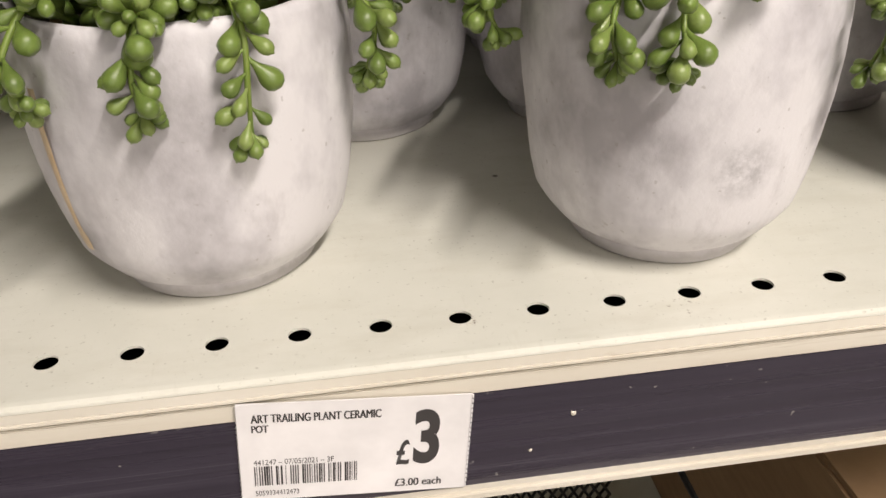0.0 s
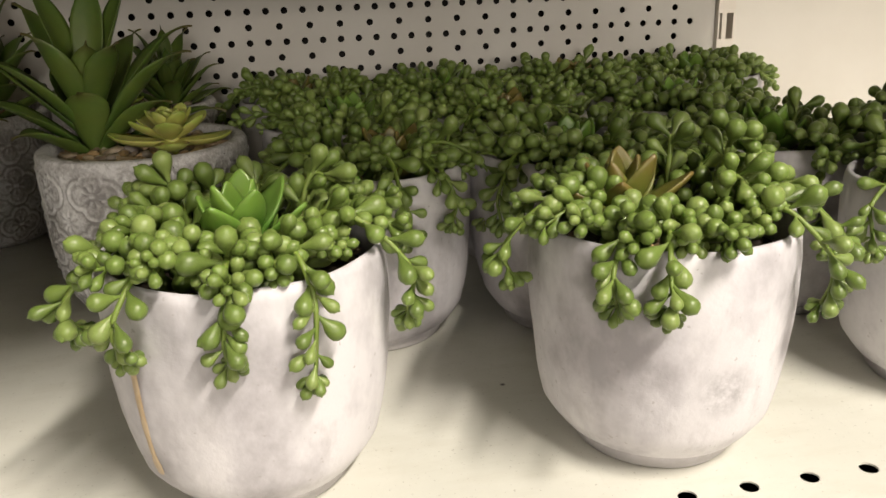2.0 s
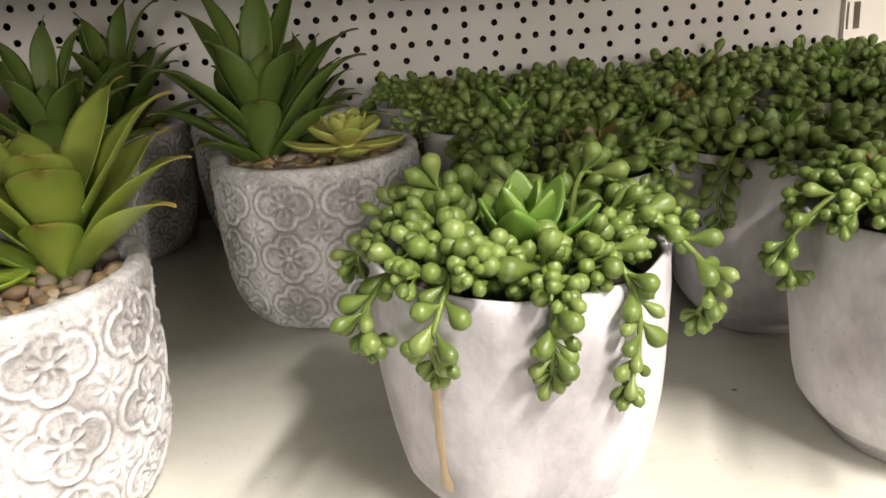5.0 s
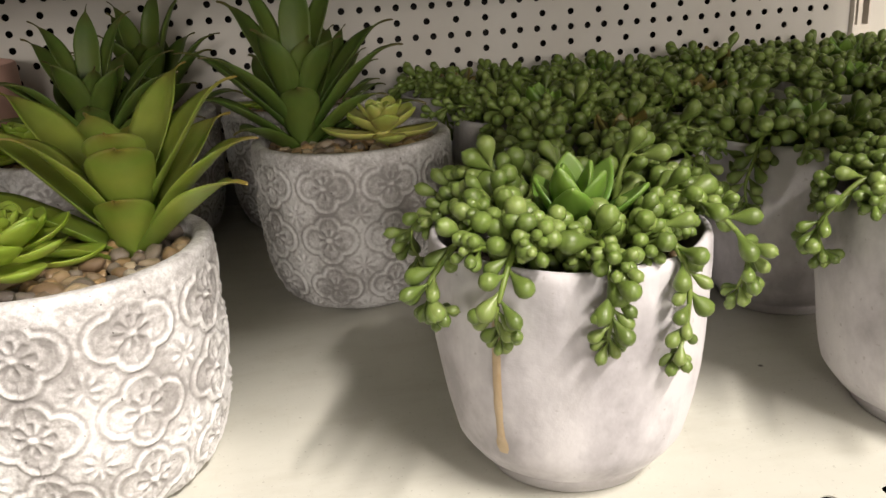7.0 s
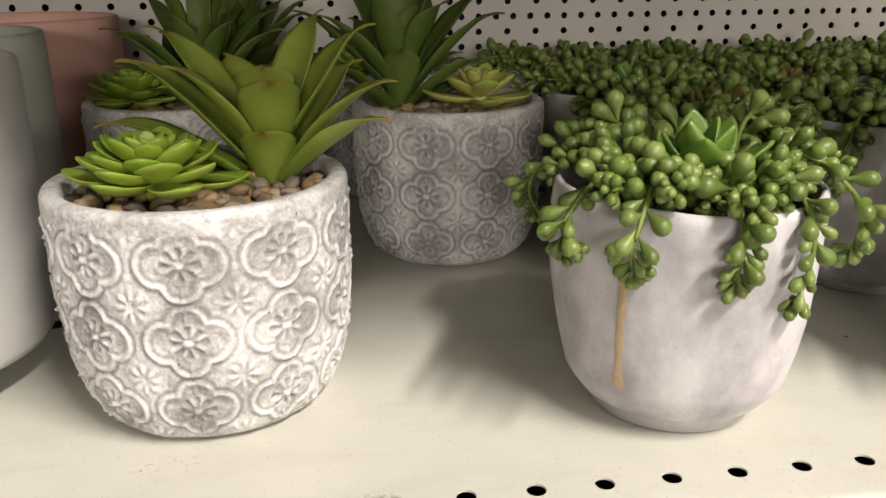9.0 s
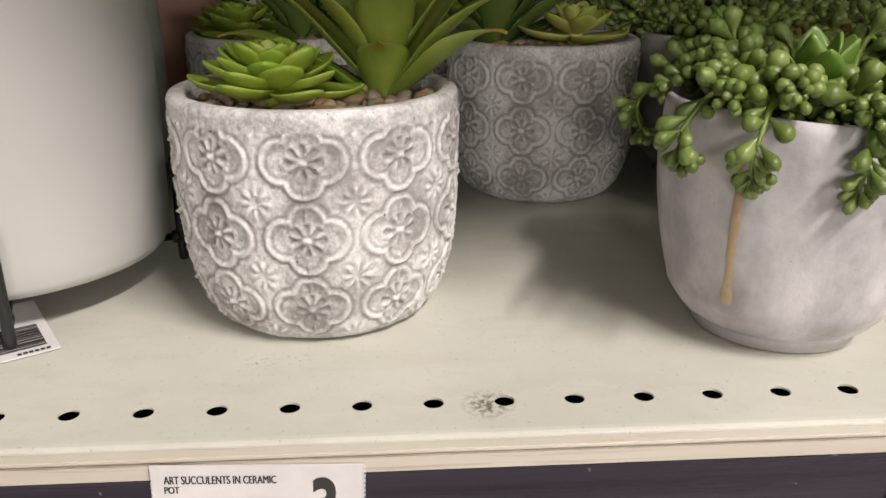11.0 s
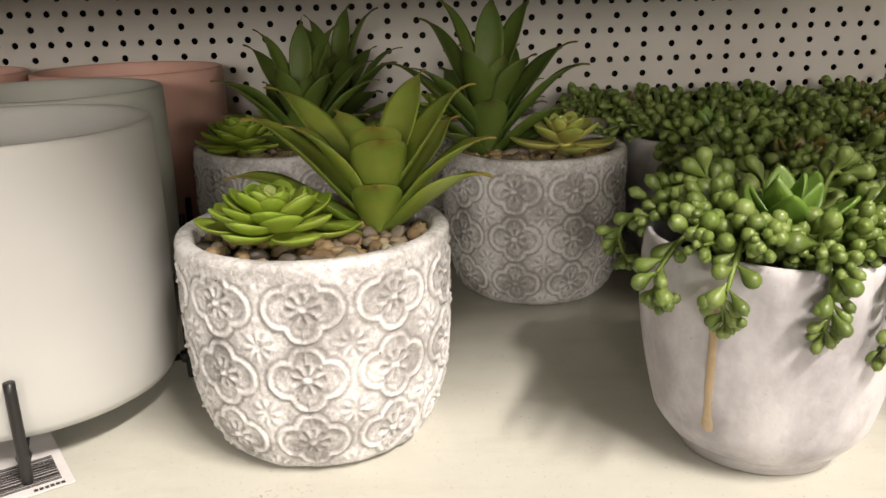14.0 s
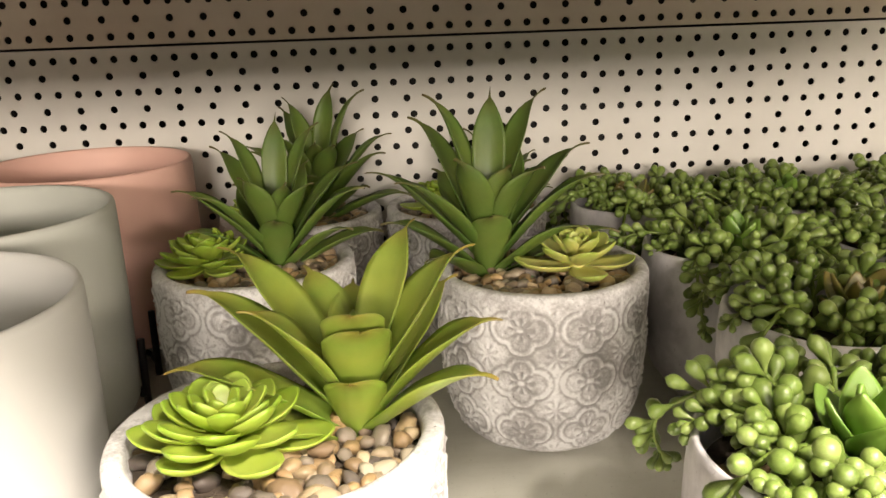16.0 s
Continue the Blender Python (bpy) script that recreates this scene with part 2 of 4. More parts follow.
M_STRIP = strip_plastic()
M_RAIL = rail_plastic()
M_PAPER = plain("label_paper", (0.80, 0.775, 0.78), 0.5)
M_INK = plain("printed_ink", (0.045, 0.04, 0.04), 0.6)
M_POT = pot_white()
M_POT_WORN = pot_white((0.013, 0.0474, 0.0435, 0.0135))
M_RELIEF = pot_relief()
M_STAIN = surface("dried_glue", [(0.3, (0.42, 0.30, 0.17)), (0.7, (0.56, 0.44, 0.29))], 120, 0.45)
M_PEARL = leaf_mat("berry_leaf", (0.055, 0.095, 0.012), (0.125, 0.19, 0.032), (0.27, 0.34, 0.10), 0.35, ((0.20, 0.29, 0.06), 0.9, 0.4), 0.08)
M_STEM = leaf_mat("green_stem", (0.13, 0.19, 0.03), (0.16, 0.22, 0.04), (0.19, 0.25, 0.05), 0.45)
M_HEART = leaf_mat("heart_leaf", (0.06, 0.15, 0.02), (0.09, 0.20, 0.025), (0.16, 0.27, 0.04), 0.33, ((0.18, 0.28, 0.05), 0.4, 0.6))
M_HEART_RED = leaf_mat("red_heart_leaf", (0.12, 0.15, 0.025), (0.15, 0.16, 0.03), (0.18, 0.17, 0.035), 0.38, ((0.16, 0.085, 0.03), 0.5, 0.6))
M_ALOE = leaf_mat("aloe_leaf", (0.13, 0.215, 0.026), (0.18, 0.27, 0.036), (0.25, 0.32, 0.058), 0.36, ((0.26, 0.12, 0.035), 0.72, 0.7), 0.16, (0.31, 0.315, 0.055))
# darker copy of the aloe green for the back pots, shade put into it
M_ALOE_SHADED = leaf_mat("shaded_aloe_leaf", (0.05, 0.10, 0.018), (0.075, 0.14, 0.024), (0.12, 0.175, 0.034), 0.42, ((0.10, 0.05, 0.025), 0.74, 0.75), 0.16, (0.13, 0.155, 0.03))
M_ROSETTE = leaf_mat("rosette_leaf", (0.26, 0.36, 0.030), (0.32, 0.41, 0.048), (0.41, 0.47, 0.10), 0.42, ((0.20, 0.34, 0.03), 0.6, 0.6))
M_ROSETTE_PALE = leaf_mat("pale_rosette_leaf", (0.42, 0.43, 0.09), (0.50, 0.49, 0.13), (0.56, 0.53, 0.19), 0.42, ((0.22, 0.32, 0.04), 0.55, 0.7))
M_PEBBLE = pebble_mat()
M_SOIL = surface("dark_soil", [(0.3, (0.035, 0.025, 0.018)), (0.7, (0.09, 0.065, 0.045))], 200, 0.9, 300, 0.8, 0.002)
M_WHITE = surface("matt_white_glaze", [(0.35, (0.46, 0.46, 0.445)), (0.65, (0.50, 0.50, 0.485))], 6, 0.55, 300, 0.06)
M_GREY = surface("grey_green_glaze", [(0.35, (0.40, 0.41, 0.375)), (0.65, (0.44, 0.45, 0.41))], 6, 0.55, 300, 0.06)
M_PINK = surface("dusty_pink_glaze", [(0.35, (0.60, 0.36, 0.295)), (0.65, (0.65, 0.40, 0.335))], 6, 0.6, 300, 0.06)
M_BLACK = plain("black_powder_coat", (0.018, 0.017, 0.017), 0.4)
M_CARD = surface("brown_cardboard", [(0.3, (0.27, 0.165, 0.085)), (0.7, (0.34, 0.215, 0.115))], 30, 0.85, 200, 0.2, stretch=(1, 1, 6))
M_FLOOR = surface("store_floor_tile", [(0.3, (0.22, 0.21, 0.19)), (0.7, (0.27, 0.26, 0.235))], 3, 0.35, 80, 0.05)
M_WALL = plain("store_wall_paint", (0.34, 0.32, 0.29), 0.8)
M_CEIL = plain("ceiling_tile", (0.36, 0.35, 0.33), 0.9)


# ---- mesh helpers ----
def mesh_of(name, verts, faces, material, smooth=True):
    me = bpy.data.meshes.new(name)
    me.from_pydata([tuple(v) for v in verts], [], faces)
    me.materials.append(material)
    me.polygons.foreach_set("use_smooth", [smooth] * len(me.polygons))
    me.update()
    return me


def child(name, data, parent, m=None, label=""):
    ob = new(name, data)
    ob.parent = parent
    if m is not None:
        ob.matrix_basis = m
    if label:
        tagged(ob, label)
    return ob


def part(name, bm, material, parent=None, label="", smooth=False):
    me = bpy.data.meshes.new(name)
    bm.to_mesh(me)
    bm.free()
    me.materials.append(material)
    me.polygons.foreach_set("use_smooth", [smooth] * len(me.polygons))
    ob = new(name, me)
    ob.parent = parent
    if label:
        tagged(ob, label)
    return ob


def empty(name, x, y, z, rz=0.0):
    ob = new(name)
    ob.matrix_basis = pose(x, y, z, 0, 0, rz)
    return ob


def box(bm, x0, x1, y0, y1, z0, z1, bevel=0.0):
    g = bmesh.ops.create_cube(bm, size=1.0)
    m = Matrix.Translation(((x0 + x1) / 2, (y0 + y1) / 2, (z0 + z1) / 2)) @ Matrix.Diagonal((x1 - x0, y1 - y0, z1 - z0, 1))
    bmesh.ops.transform(bm, matrix=m, verts=g["verts"])
    if bevel:
        edges = list({e for v in g["verts"] for e in v.link_edges})
        bmesh.ops.bevel(bm, geom=edges, offset=bevel, segments=2, affect="EDGES")
    return bm


def lathe(profile, n, wobble=0.0, seed=0.0):
    """Verts and faces of a turned profile of (r, z); closed at an end whose r is 0."""
    verts, faces, rings = [], [], []
    for r, z in profile:
        if r < 1e-6:
            rings.append([len(verts)])
            verts.append((0, 0, z))
            continue
        ring = []
        for i in range(n):
            a = 2 * math.pi * i / n
            k = 1 + wobble * noise.noise((math.cos(a) * 1.3 + seed, math.sin(a) * 1.3, z * 25 + seed))
            dz = wobble * 0.05 * noise.noise((math.cos(a) * 1.6, math.sin(a) * 1.6 + seed, 7.0)) * (z > 0.08)
            ring.append(len(verts))
            verts.append((r * k * math.cos(a), r * k * math.sin(a), z + dz))
        rings.append(ring)
    for a, b in zip(rings, rings[1:]):
        for i in range(n):
            j = (i + 1) % n
            if len(a) == 1 and len(b) > 1:
                faces.append((a[0], b[j], b[i]))
            elif len(b) == 1 and len(a) > 1:
                faces.append((a[i], a[j], b[0]))
            elif len(a) > 1:
                faces.append((a[i], a[j], b[j], b[i]))
    return verts, faces


def tube(points, radius, sides=6, taper=1.0):
    pts = [Vector(p) for p in points]
    verts, faces = [], []
    up = Vector((0.3, 0.2, 1)).normalized()
    for i, p in enumerate(pts):
        d = (pts[min(i + 1, len(pts) - 1)] - pts[max(i - 1, 0)]).normalized()
        s = d.cross(up)
        if s.length < 0.05:
            s = d.cross(Vector((1, 0, 0)))
        s.normalize()
        q = s.cross(d)
        r = radius * (1 + (taper - 1) * i / (len(pts) - 1))
        for k in range(sides):
            a = 2 * math.pi * k / sides
            verts.append(p + r * (math.cos(a) * s + math.sin(a) * q))
    for i in range(len(pts) - 1):
        for k in range(sides):
            j = (k + 1) % sides
            faces.append((i * sides + k, i * sides + j, (i + 1) * sides + j, (i + 1) * sides + k))
    faces.append(tuple(reversed(range(sides))))
    faces.append(tuple(range(len(verts) - sides, len(verts))))
    return verts, faces


def smooth_curve(ctrl, n):
    """n + 1 points of a Catmull-Rom curve through the control points."""
    c = [Vector(p) for p in ctrl]
    c = [2 * c[0] - c[1]] + c + [2 * c[-1] - c[-2]]
    out, segs = [], len(c) - 3
    for i in range(n + 1):
        u = min(i / n * segs, segs - 1e-6)
        k = int(u)
        t = u - k
        a, b, d, e = c[k:k + 4]
        out.append(0.5 * (2 * b + (d - a) * t + (2 * a - 5 * b + 4 * d - e) * t * t + (3 * b - a - 3 * d + e) * t ** 3))
    return out


def perforated(cells, z0, depth, sides=12):
    """A flat sheet in the xz plane (front at y = 0) of rows of cells, each with a round hole.
    cells: (x0, x1, z0, z1, radius); radius 0 makes a plain piece."""
    verts, faces = [], []
    for x0, x1, za, zb, r in cells:
        o = len(verts)
        if r <= 0:
            verts += [(x0, 0, za), (x1, 0, za), (x1, 0, zb), (x0, 0, zb)]
            faces.append((o, o + 1, o + 2, o + 3))
            continue
        cx, cz, hx, hz = (x0 + x1) / 2, (za + zb) / 2, (x1 - x0) / 2, (zb - za) / 2
        corner = math.atan2(hz, hx)
        angles = sorted([2 * math.pi * (i + 0.5) / sides for i in range(sides)])
        for a in angles:
            ca, sa = math.cos(a), math.sin(a)
            k = min(hx / max(abs(ca), 1e-9), hz / max(abs(sa), 1e-9))
            verts += [(cx + r * ca, 0, cz + r * sa), (cx + r * ca, depth, cz + r * sa), (cx + k * ca, 0, cz + k * sa)]
        for i in range(sides):
            j = (i + 1) % sides
            faces.append((o + 3 * i, o + 3 * i + 2, o + 3 * j + 2, o + 3 * j))
            faces.append((o + 3 * i + 1, o + 3 * i, o + 3 * j, o + 3 * j + 1))
        for sx, sz in ((1, 1), (-1, 1), (-1, -1), (1, -1)):
            a0 = math.atan2(sz * hz, sx * hx) % (2 * math.pi)
            below = max([i for i in range(sides) if angles[i] <= a0], default=sides - 1)
            v = len(verts)
            verts.append((cx + sx * hx, 0, cz + sz * hz))
            faces.append((o + 3 * below + 2, v, o + 3 * ((below + 1) % sides) + 2))
    return verts, faces


# ---- structure: store, shelving bay ----
def slab(name, x0, x1, y0, y1, z0, z1, mat, label, category, bevel=0.0):
    return tagged(part(name, box(bmesh.new(), x0, x1, y0, y1, z0, z1, bevel), mat), label, category, "", "structure")


slab("floor", -6, 6, -14, 2, -0.1, 0, M_FLOOR, "pale grey vinyl store floor", "floor")
slab("ceiling", -6, 6, -14, 2, 3.1, 3.2, M_CEIL, "white tiled store ceiling with strip lights", "ceiling")
slab("wall_north", -6, 6, 0.62, 0.72, 0, 3.1, M_WALL, "plain painted store wall", "wall")
slab("wall_south", -6, 6, -14.1, -14, 0, 3.1, M_WALL, "plain painted store wall", "wall")
slab("wall_west", -6.1, -6, -14, 2, 0, 3.1, M_WALL, "plain painted store wall", "wall")
slab("wall_east", 6, 6.1, -14, 2, 0, 3.1, M_WALL, "plain painted store wall", "wall")

BACK = 0.497         # front of the perforated back panel
X0, XP = -0.85, 0.441
PITCH_B, PITCH_A, ROW = 0.02552, 0.015312, 0.0128


def panel_cells(rows, zlow, zhigh):
    cells, edges = [], []
    for z, kind in rows:
        p = PITCH_A if kind == "A" else PITCH_B
        first = -0.288 - p * math.floor((-0.288 - X0) / p - 0.5)
        x = first
        cells.append((X0, x - p / 2, z - ROW / 2, z + ROW / 2, 0))
        while x + p / 2 < XP - 0.004:
            cells.append((x - p / 2, x + p / 2, z - ROW / 2, z + ROW / 2, 0.0029))
            x += p
        cells.append((x - p / 2, XP, z - ROW / 2, z + ROW / 2, 0))
        edges += [z - ROW / 2, z + ROW / 2]
    cells.append((X0, XP, zlow, min(edges), 0))
    cells.append((X0, XP, max(edges), zhigh, 0))
    return cells


def back_panel(name, rows, zlow, zhigh, label, mat):
    ob = new(name, mesh_of(name, *perforated(panel_cells(rows, zlow, zhigh), 0, 0.0012), mat, False))
    ob.location = (0, BACK, 0)
    return tagged(ob, label, "back panel", "", "structure")


back_panel("back_panel_lower", [(1.2068 - ROW * i, "AB"[i % 2]) for i in range(15)], 0.99, 1.2152, "cream perforated steel back panel of the shelving", M_PANEL)
back_panel("back_panel_upper", [(1.2237 + ROW * i, "AB"[i % 2]) for i in range(11)], 1.2171, 1.40, "cream perforated steel back panel above the seam, browner than the lower one", M_PANEL_UP)
slab("back_panel_cavity", -1.2, 1.4, BACK + 0.02, BACK + 0.03, 0.1, 2.0, M_SHADE, "near-black sheet standing in for shade behind the perforated panel", "panel")
slab("back_panel_plain", 0.4585, 1.4, BACK - 0.004, BACK + 0.006, 0.9, 1.6, M_PLAIN_PANEL, "plain cream back panel of the next bay", "back panel")
slab("back_panel_under", X0, 1.4, BACK, BACK + 0.01, 0.1, 0.93, M_PANEL, "cream steel back panel under the shelf", "back panel")


def upright():
    """Slotted post: a face plate with two columns of slots, over a near-black strip that paints their shade."""
    bm = bmesh.new()
    y = BACK - 0.006
    for a, b in ((0.4415, 0.4430), (0.4455, 0.4500), (0.4565, 0.4582)):
        box(bm, a, b, y, y + 0.012, 0.1, 1.7)
    z = 0.1
    while z < 1.7:
        for a, b in ((0.4430, 0.4455), (0.4500, 0.4565)):
            box(bm, a, b, y, y + 0.012, z, z + 0.0135)
        z += 0.037
    post = tagged(part("upright_post", bm, M_POST), "cream slotted steel upright between two bays", "post", "", "structure")
    part("slot_backing", box(bmesh.new(), 0.4415, 0.4582, y + 0.014, y + 0.018, 0.1, 1.7), M_SHADE, post)


upright()

# display shelf: perforated front strip, plain deck, rolled front edge
FRONT = -0.021
cells = []
x = -0.825
while x < 1.0:
    cells.append((x - 0.0125, x + 0.0125, -0.0105, 0.0105, 0.0036))
    x += 0.025
cells.append((-0.8375, x - 0.0125, 0.0105, BACK - 0.001, 0))
cells.append((-0.8375, x - 0.0125, FRONT + 0.0035, -0.0105, 0))
sv, sf = perforated(cells, 0, 0.0008, 20)
sv = [(a, c, -b) for a, b, c in sv]
XS0, XS1 = -0.8375, x - 0.0125
o = len(sv)
edge = [(FRONT + 0.0035, 0), (FRONT + 0.0018, -0.0002), (FRONT + 0.0006, -0.0008), (FRONT, -0.0018), (FRONT + 0.0012, -0.0026), (FRONT + 0.0030, -0.0030), (FRONT + 0.0030, -0.034), (FRONT + 0.02, -0.034)]
for y, z in edge:
    sv += [(XS0, y, z), (XS1, y, z)]
for i in range(len(edge) - 1):
    sf.append((o + 2 * i, o + 2 * i + 2, o + 2 * i + 3, o + 2 * i + 1))
shelf = new("display_shelf", mesh_of("display_shelf", sv, sf, M_SHELF, False))
shelf.location = (0, 0, SHELF)
tagged(shelf, "off-white steel shelf with a row of round holes, scuffed", "shelf", "", "structure")
part("underside", box(bmesh.new(), XS0, XS1, FRONT + 0.003, BACK - 0.002, -0.034, -0.03), M_SHELF, shelf)
# black sheet under the holes paints in their shade
part("hole_shade", box(bmesh.new(), XS0, XS1, FRONT + 0.004, 0.03, -0.012, -0.010), M_SHADE, shelf)

upper = slab("upper_shelf", -0.84, 0.449, FRONT, BACK - 0.002, 1.262, 1.297, M_SHELF, "off-white steel shelf above the plants", "shelf", 0.002)
# unseen strip, lowers the edge so the shade starts further forward
part("ticket_strip", box(bmesh.new(), -0.84, 0.449, -0.0310, FRONT - 0.0005, 1.251, 1.297, 0.001), M_STRIP, upper, "unseen dark strip added to deepen the upper shelf's shade")
# unseen shelf, added to keep the tube's light off the plain panel
slab("next_bay_shelf", 0.4585, XS1, FRONT, BACK - 0.006, 1.62, 1.655, M_SHELF, "unseen off-white shelf added to shade the next bay's panel", "shelf", 0.002)
lower = slab("lower_shelf", -0.84, XS1, FRONT, BACK - 0.002, 0.585, 0.62, M_SHELF, "off-white steel shelf below, in shade", "shelf", 0.002)
base = slab("plinth", -0.84, XS1, FRONT, BACK - 0.002, 0.0, 0.16, M_SHELF, "off-white steel plinth of the shelving", "plinth", 0.002)

# ticket rail along the front of the shelf
rail = empty("ticket_rail", 0, 0, SHELF)
tagged(rail, "yellowed plastic ticket rail with a dark strip along the shelf edge", "ticket rail", "", "structure")
part("top_lip", box(bmesh.new(), XS0, XS1, -0.0267, -0.0216, -0.0026, -0.0010, 0.0005), M_RAIL, rail)
part("groove", box(bmesh.new(), XS0, XS1, -0.0249, -0.0184, -0.0036, -0.0026), M_RAIL, rail)
part("upper_band", box(bmesh.new(), XS0, XS1, -0.0257, -0.0184, -0.0098, -0.0036, 0.0004), M_RAIL, rail)
part("dark_strip", box(bmesh.new(), XS0, XS1, -0.0260, -0.0184, -0.0460, -0.0098), M_STRIP, rail, "dark aubergine strip, scratched and dusty")
part("bottom_lip", box(bmesh.new(), XS0, XS1, -0.0292, -0.0184, -0.0500, -0.0460, 0.0011), M_RAIL, rail)


# ---- price labels ----
def letters(body, width, height, x, z, parent, name="lettering", mat=M_INK, bold=0.0, heavy=0.0):
    """Flat lettering that fills width x height with its lower left corner at (x, z) on the label's face."""
    cu = bpy.data.curves.new(name, "FONT")
    cu.body, cu.size, cu.offset = body, 1.0, bold
    tmp = new(name, cu)
    me = bpy.data.meshes.new_from_object(tmp.evaluated_get(bpy.context.evaluated_depsgraph_get()))
    bpy.data.objects.remove(tmp)
    co = np.array([v.co[:] for v in me.vertices])
    lo, hi = co.min(0), co.max(0)
    for v in me.vertices:
        v.co = (x + (v.co.x - lo[0]) / (hi[0] - lo[0]) * width, 0, z + (v.co.y - lo[1]) / (hi[1] - lo[1]) * height)
    if heavy:
        vs, fs = [v.co.copy() for v in me.vertices], [tuple(q.vertices) for q in me.polygons]
        k = len(vs)
        me = mesh_of(name, vs + [v + Vector((heavy, -0.00001, 0)) for v in vs], fs + [tuple(i + k for i in f) for f in fs], mat, False)
    me.materials.clear()
    me.materials.append(mat)
    ob = new(name, me)
    ob.parent = parent
    ob.location = (0, -0.00055, 0)
    return ob


def barcode(x, z, w, h, parent, seed, n=44, along=True):
    rng = random.Random(seed)
    bm = bmesh.new()
    step = w / n
    for i in range(n):
        k = rng.choice((0.25, 0.5, 0.5, 0.75))
        if rng.random() < 0.9:
            box(bm, x + i * step, x + (i + k) * step, -0.0006, -0.0005, z, z + h)
    return tagged(part("barcode", bm, M_INK, parent, "printed barcode"), kind="stuff")


def price_label(x, dz, lean, line, code, number, seed):
    W, H = 0.0675, 0.0415
    lab = empty("price_label", x, -0.0268, SHELF - 0.0475 + dz)
    lab.matrix_basis = pose(x, -0.0268, SHELF - 0.0475 + dz, 0, lean, 0) @ Matrix.Diagonal((1, 1, 0.89, 1))
    tagged(lab, "white paper price label for a three pound ceramic pot", "price label", "price labels on the rail")
    bm = bmesh.new()
    box(bm, 0, W, -0.0004, 0, 0, H)
    rng = random.Random(seed)
    for side in (0, W):
        for i in range(20):
            z = H * (i + 0.2) / 20
            s = -1 if side == 0 else 1
            box(bm, side - 0.0002, side + s * 0.00035 + 0.0001, -0.0004, 0, z, z + H * 0.6 / 20)
    part("paper", bm, M_PAPER, lab)
    letters(line, 0.0368 if "TRAIL" in line else 0.0353, 0.0034, 0.0040, 0.0338, lab, "lettering", M_INK, 0.0, 0.00022)
    letters("POT", 0.0046, 0.0030, 0.0040, 0.0298, lab, "lettering", M_INK, 0.0, 0.00022)
    letters(code, 0.0232, 0.0023, 0.0040, 0.0158, lab)
    barcode(0.0040, 0.0068, 0.0306, 0.0084, lab, seed)
    letters(number, 0.0128, 0.0022, 0.0040, 0.0022, lab)
    letters("3", 0.0078, 0.0238, 0.0508, 0.0124, lab, "price_numeral", M_INK, 0.035)
    letters("\u00a3", 0.0041, 0.0110, 0.0457, 0.0124, lab, "price_numeral", M_INK, 0.02)
    letters("\u00a33.00 each", 0.0141, 0.0034, 0.0456, 0.0026, lab, "lettering", M_INK, 0.0, 0.0002)
    return lab


price_label(0.0286, 0.0084, 5.2, "ART TRAILING PLANT CERAMIC", "441247 \u2013 07/05/2021 \u2013 3F", "5059334412473", 5)
price_label(-0.2175, 0.0075, 1.9, "ART SUCCULENTS IN CERAMIC", "441246 \u2013 07/05/2021 \u2013 2F", "5059334412466", 8)


# ---- leaves ----
def with_along(me, values):
    at = me.attributes.new("along", "FLOAT", "POINT")
    at.data.foreach_set("value", values)
    return me


def berry_mesh(name, fat, point):
    prof = [(0.0, 0.0), (0.09, 0.02), (0.10, 0.14), (0.16, 0.28), (0.28, 0.42), (0.41, 0.56), (0.49, 0.70), (0.48, 0.83), (0.33, 0.94), (0.12, 0.99), (0.0, 1.0 + point)]
    v, f = lathe([(r * fat, z) for r, z in prof], 9)
    return with_along(mesh_of(name, v, f, M_PEARL), [c[2] for c in v])


BERRIES = [berry_mesh("berry_leaf", 0.50, 0.03), berry_mesh("berry_leaf", 0.55, 0.02), berry_mesh("berry_leaf", 0.45, 0.05)]
BUD = berry_mesh("tip_leaf", 0.46, 0.05)


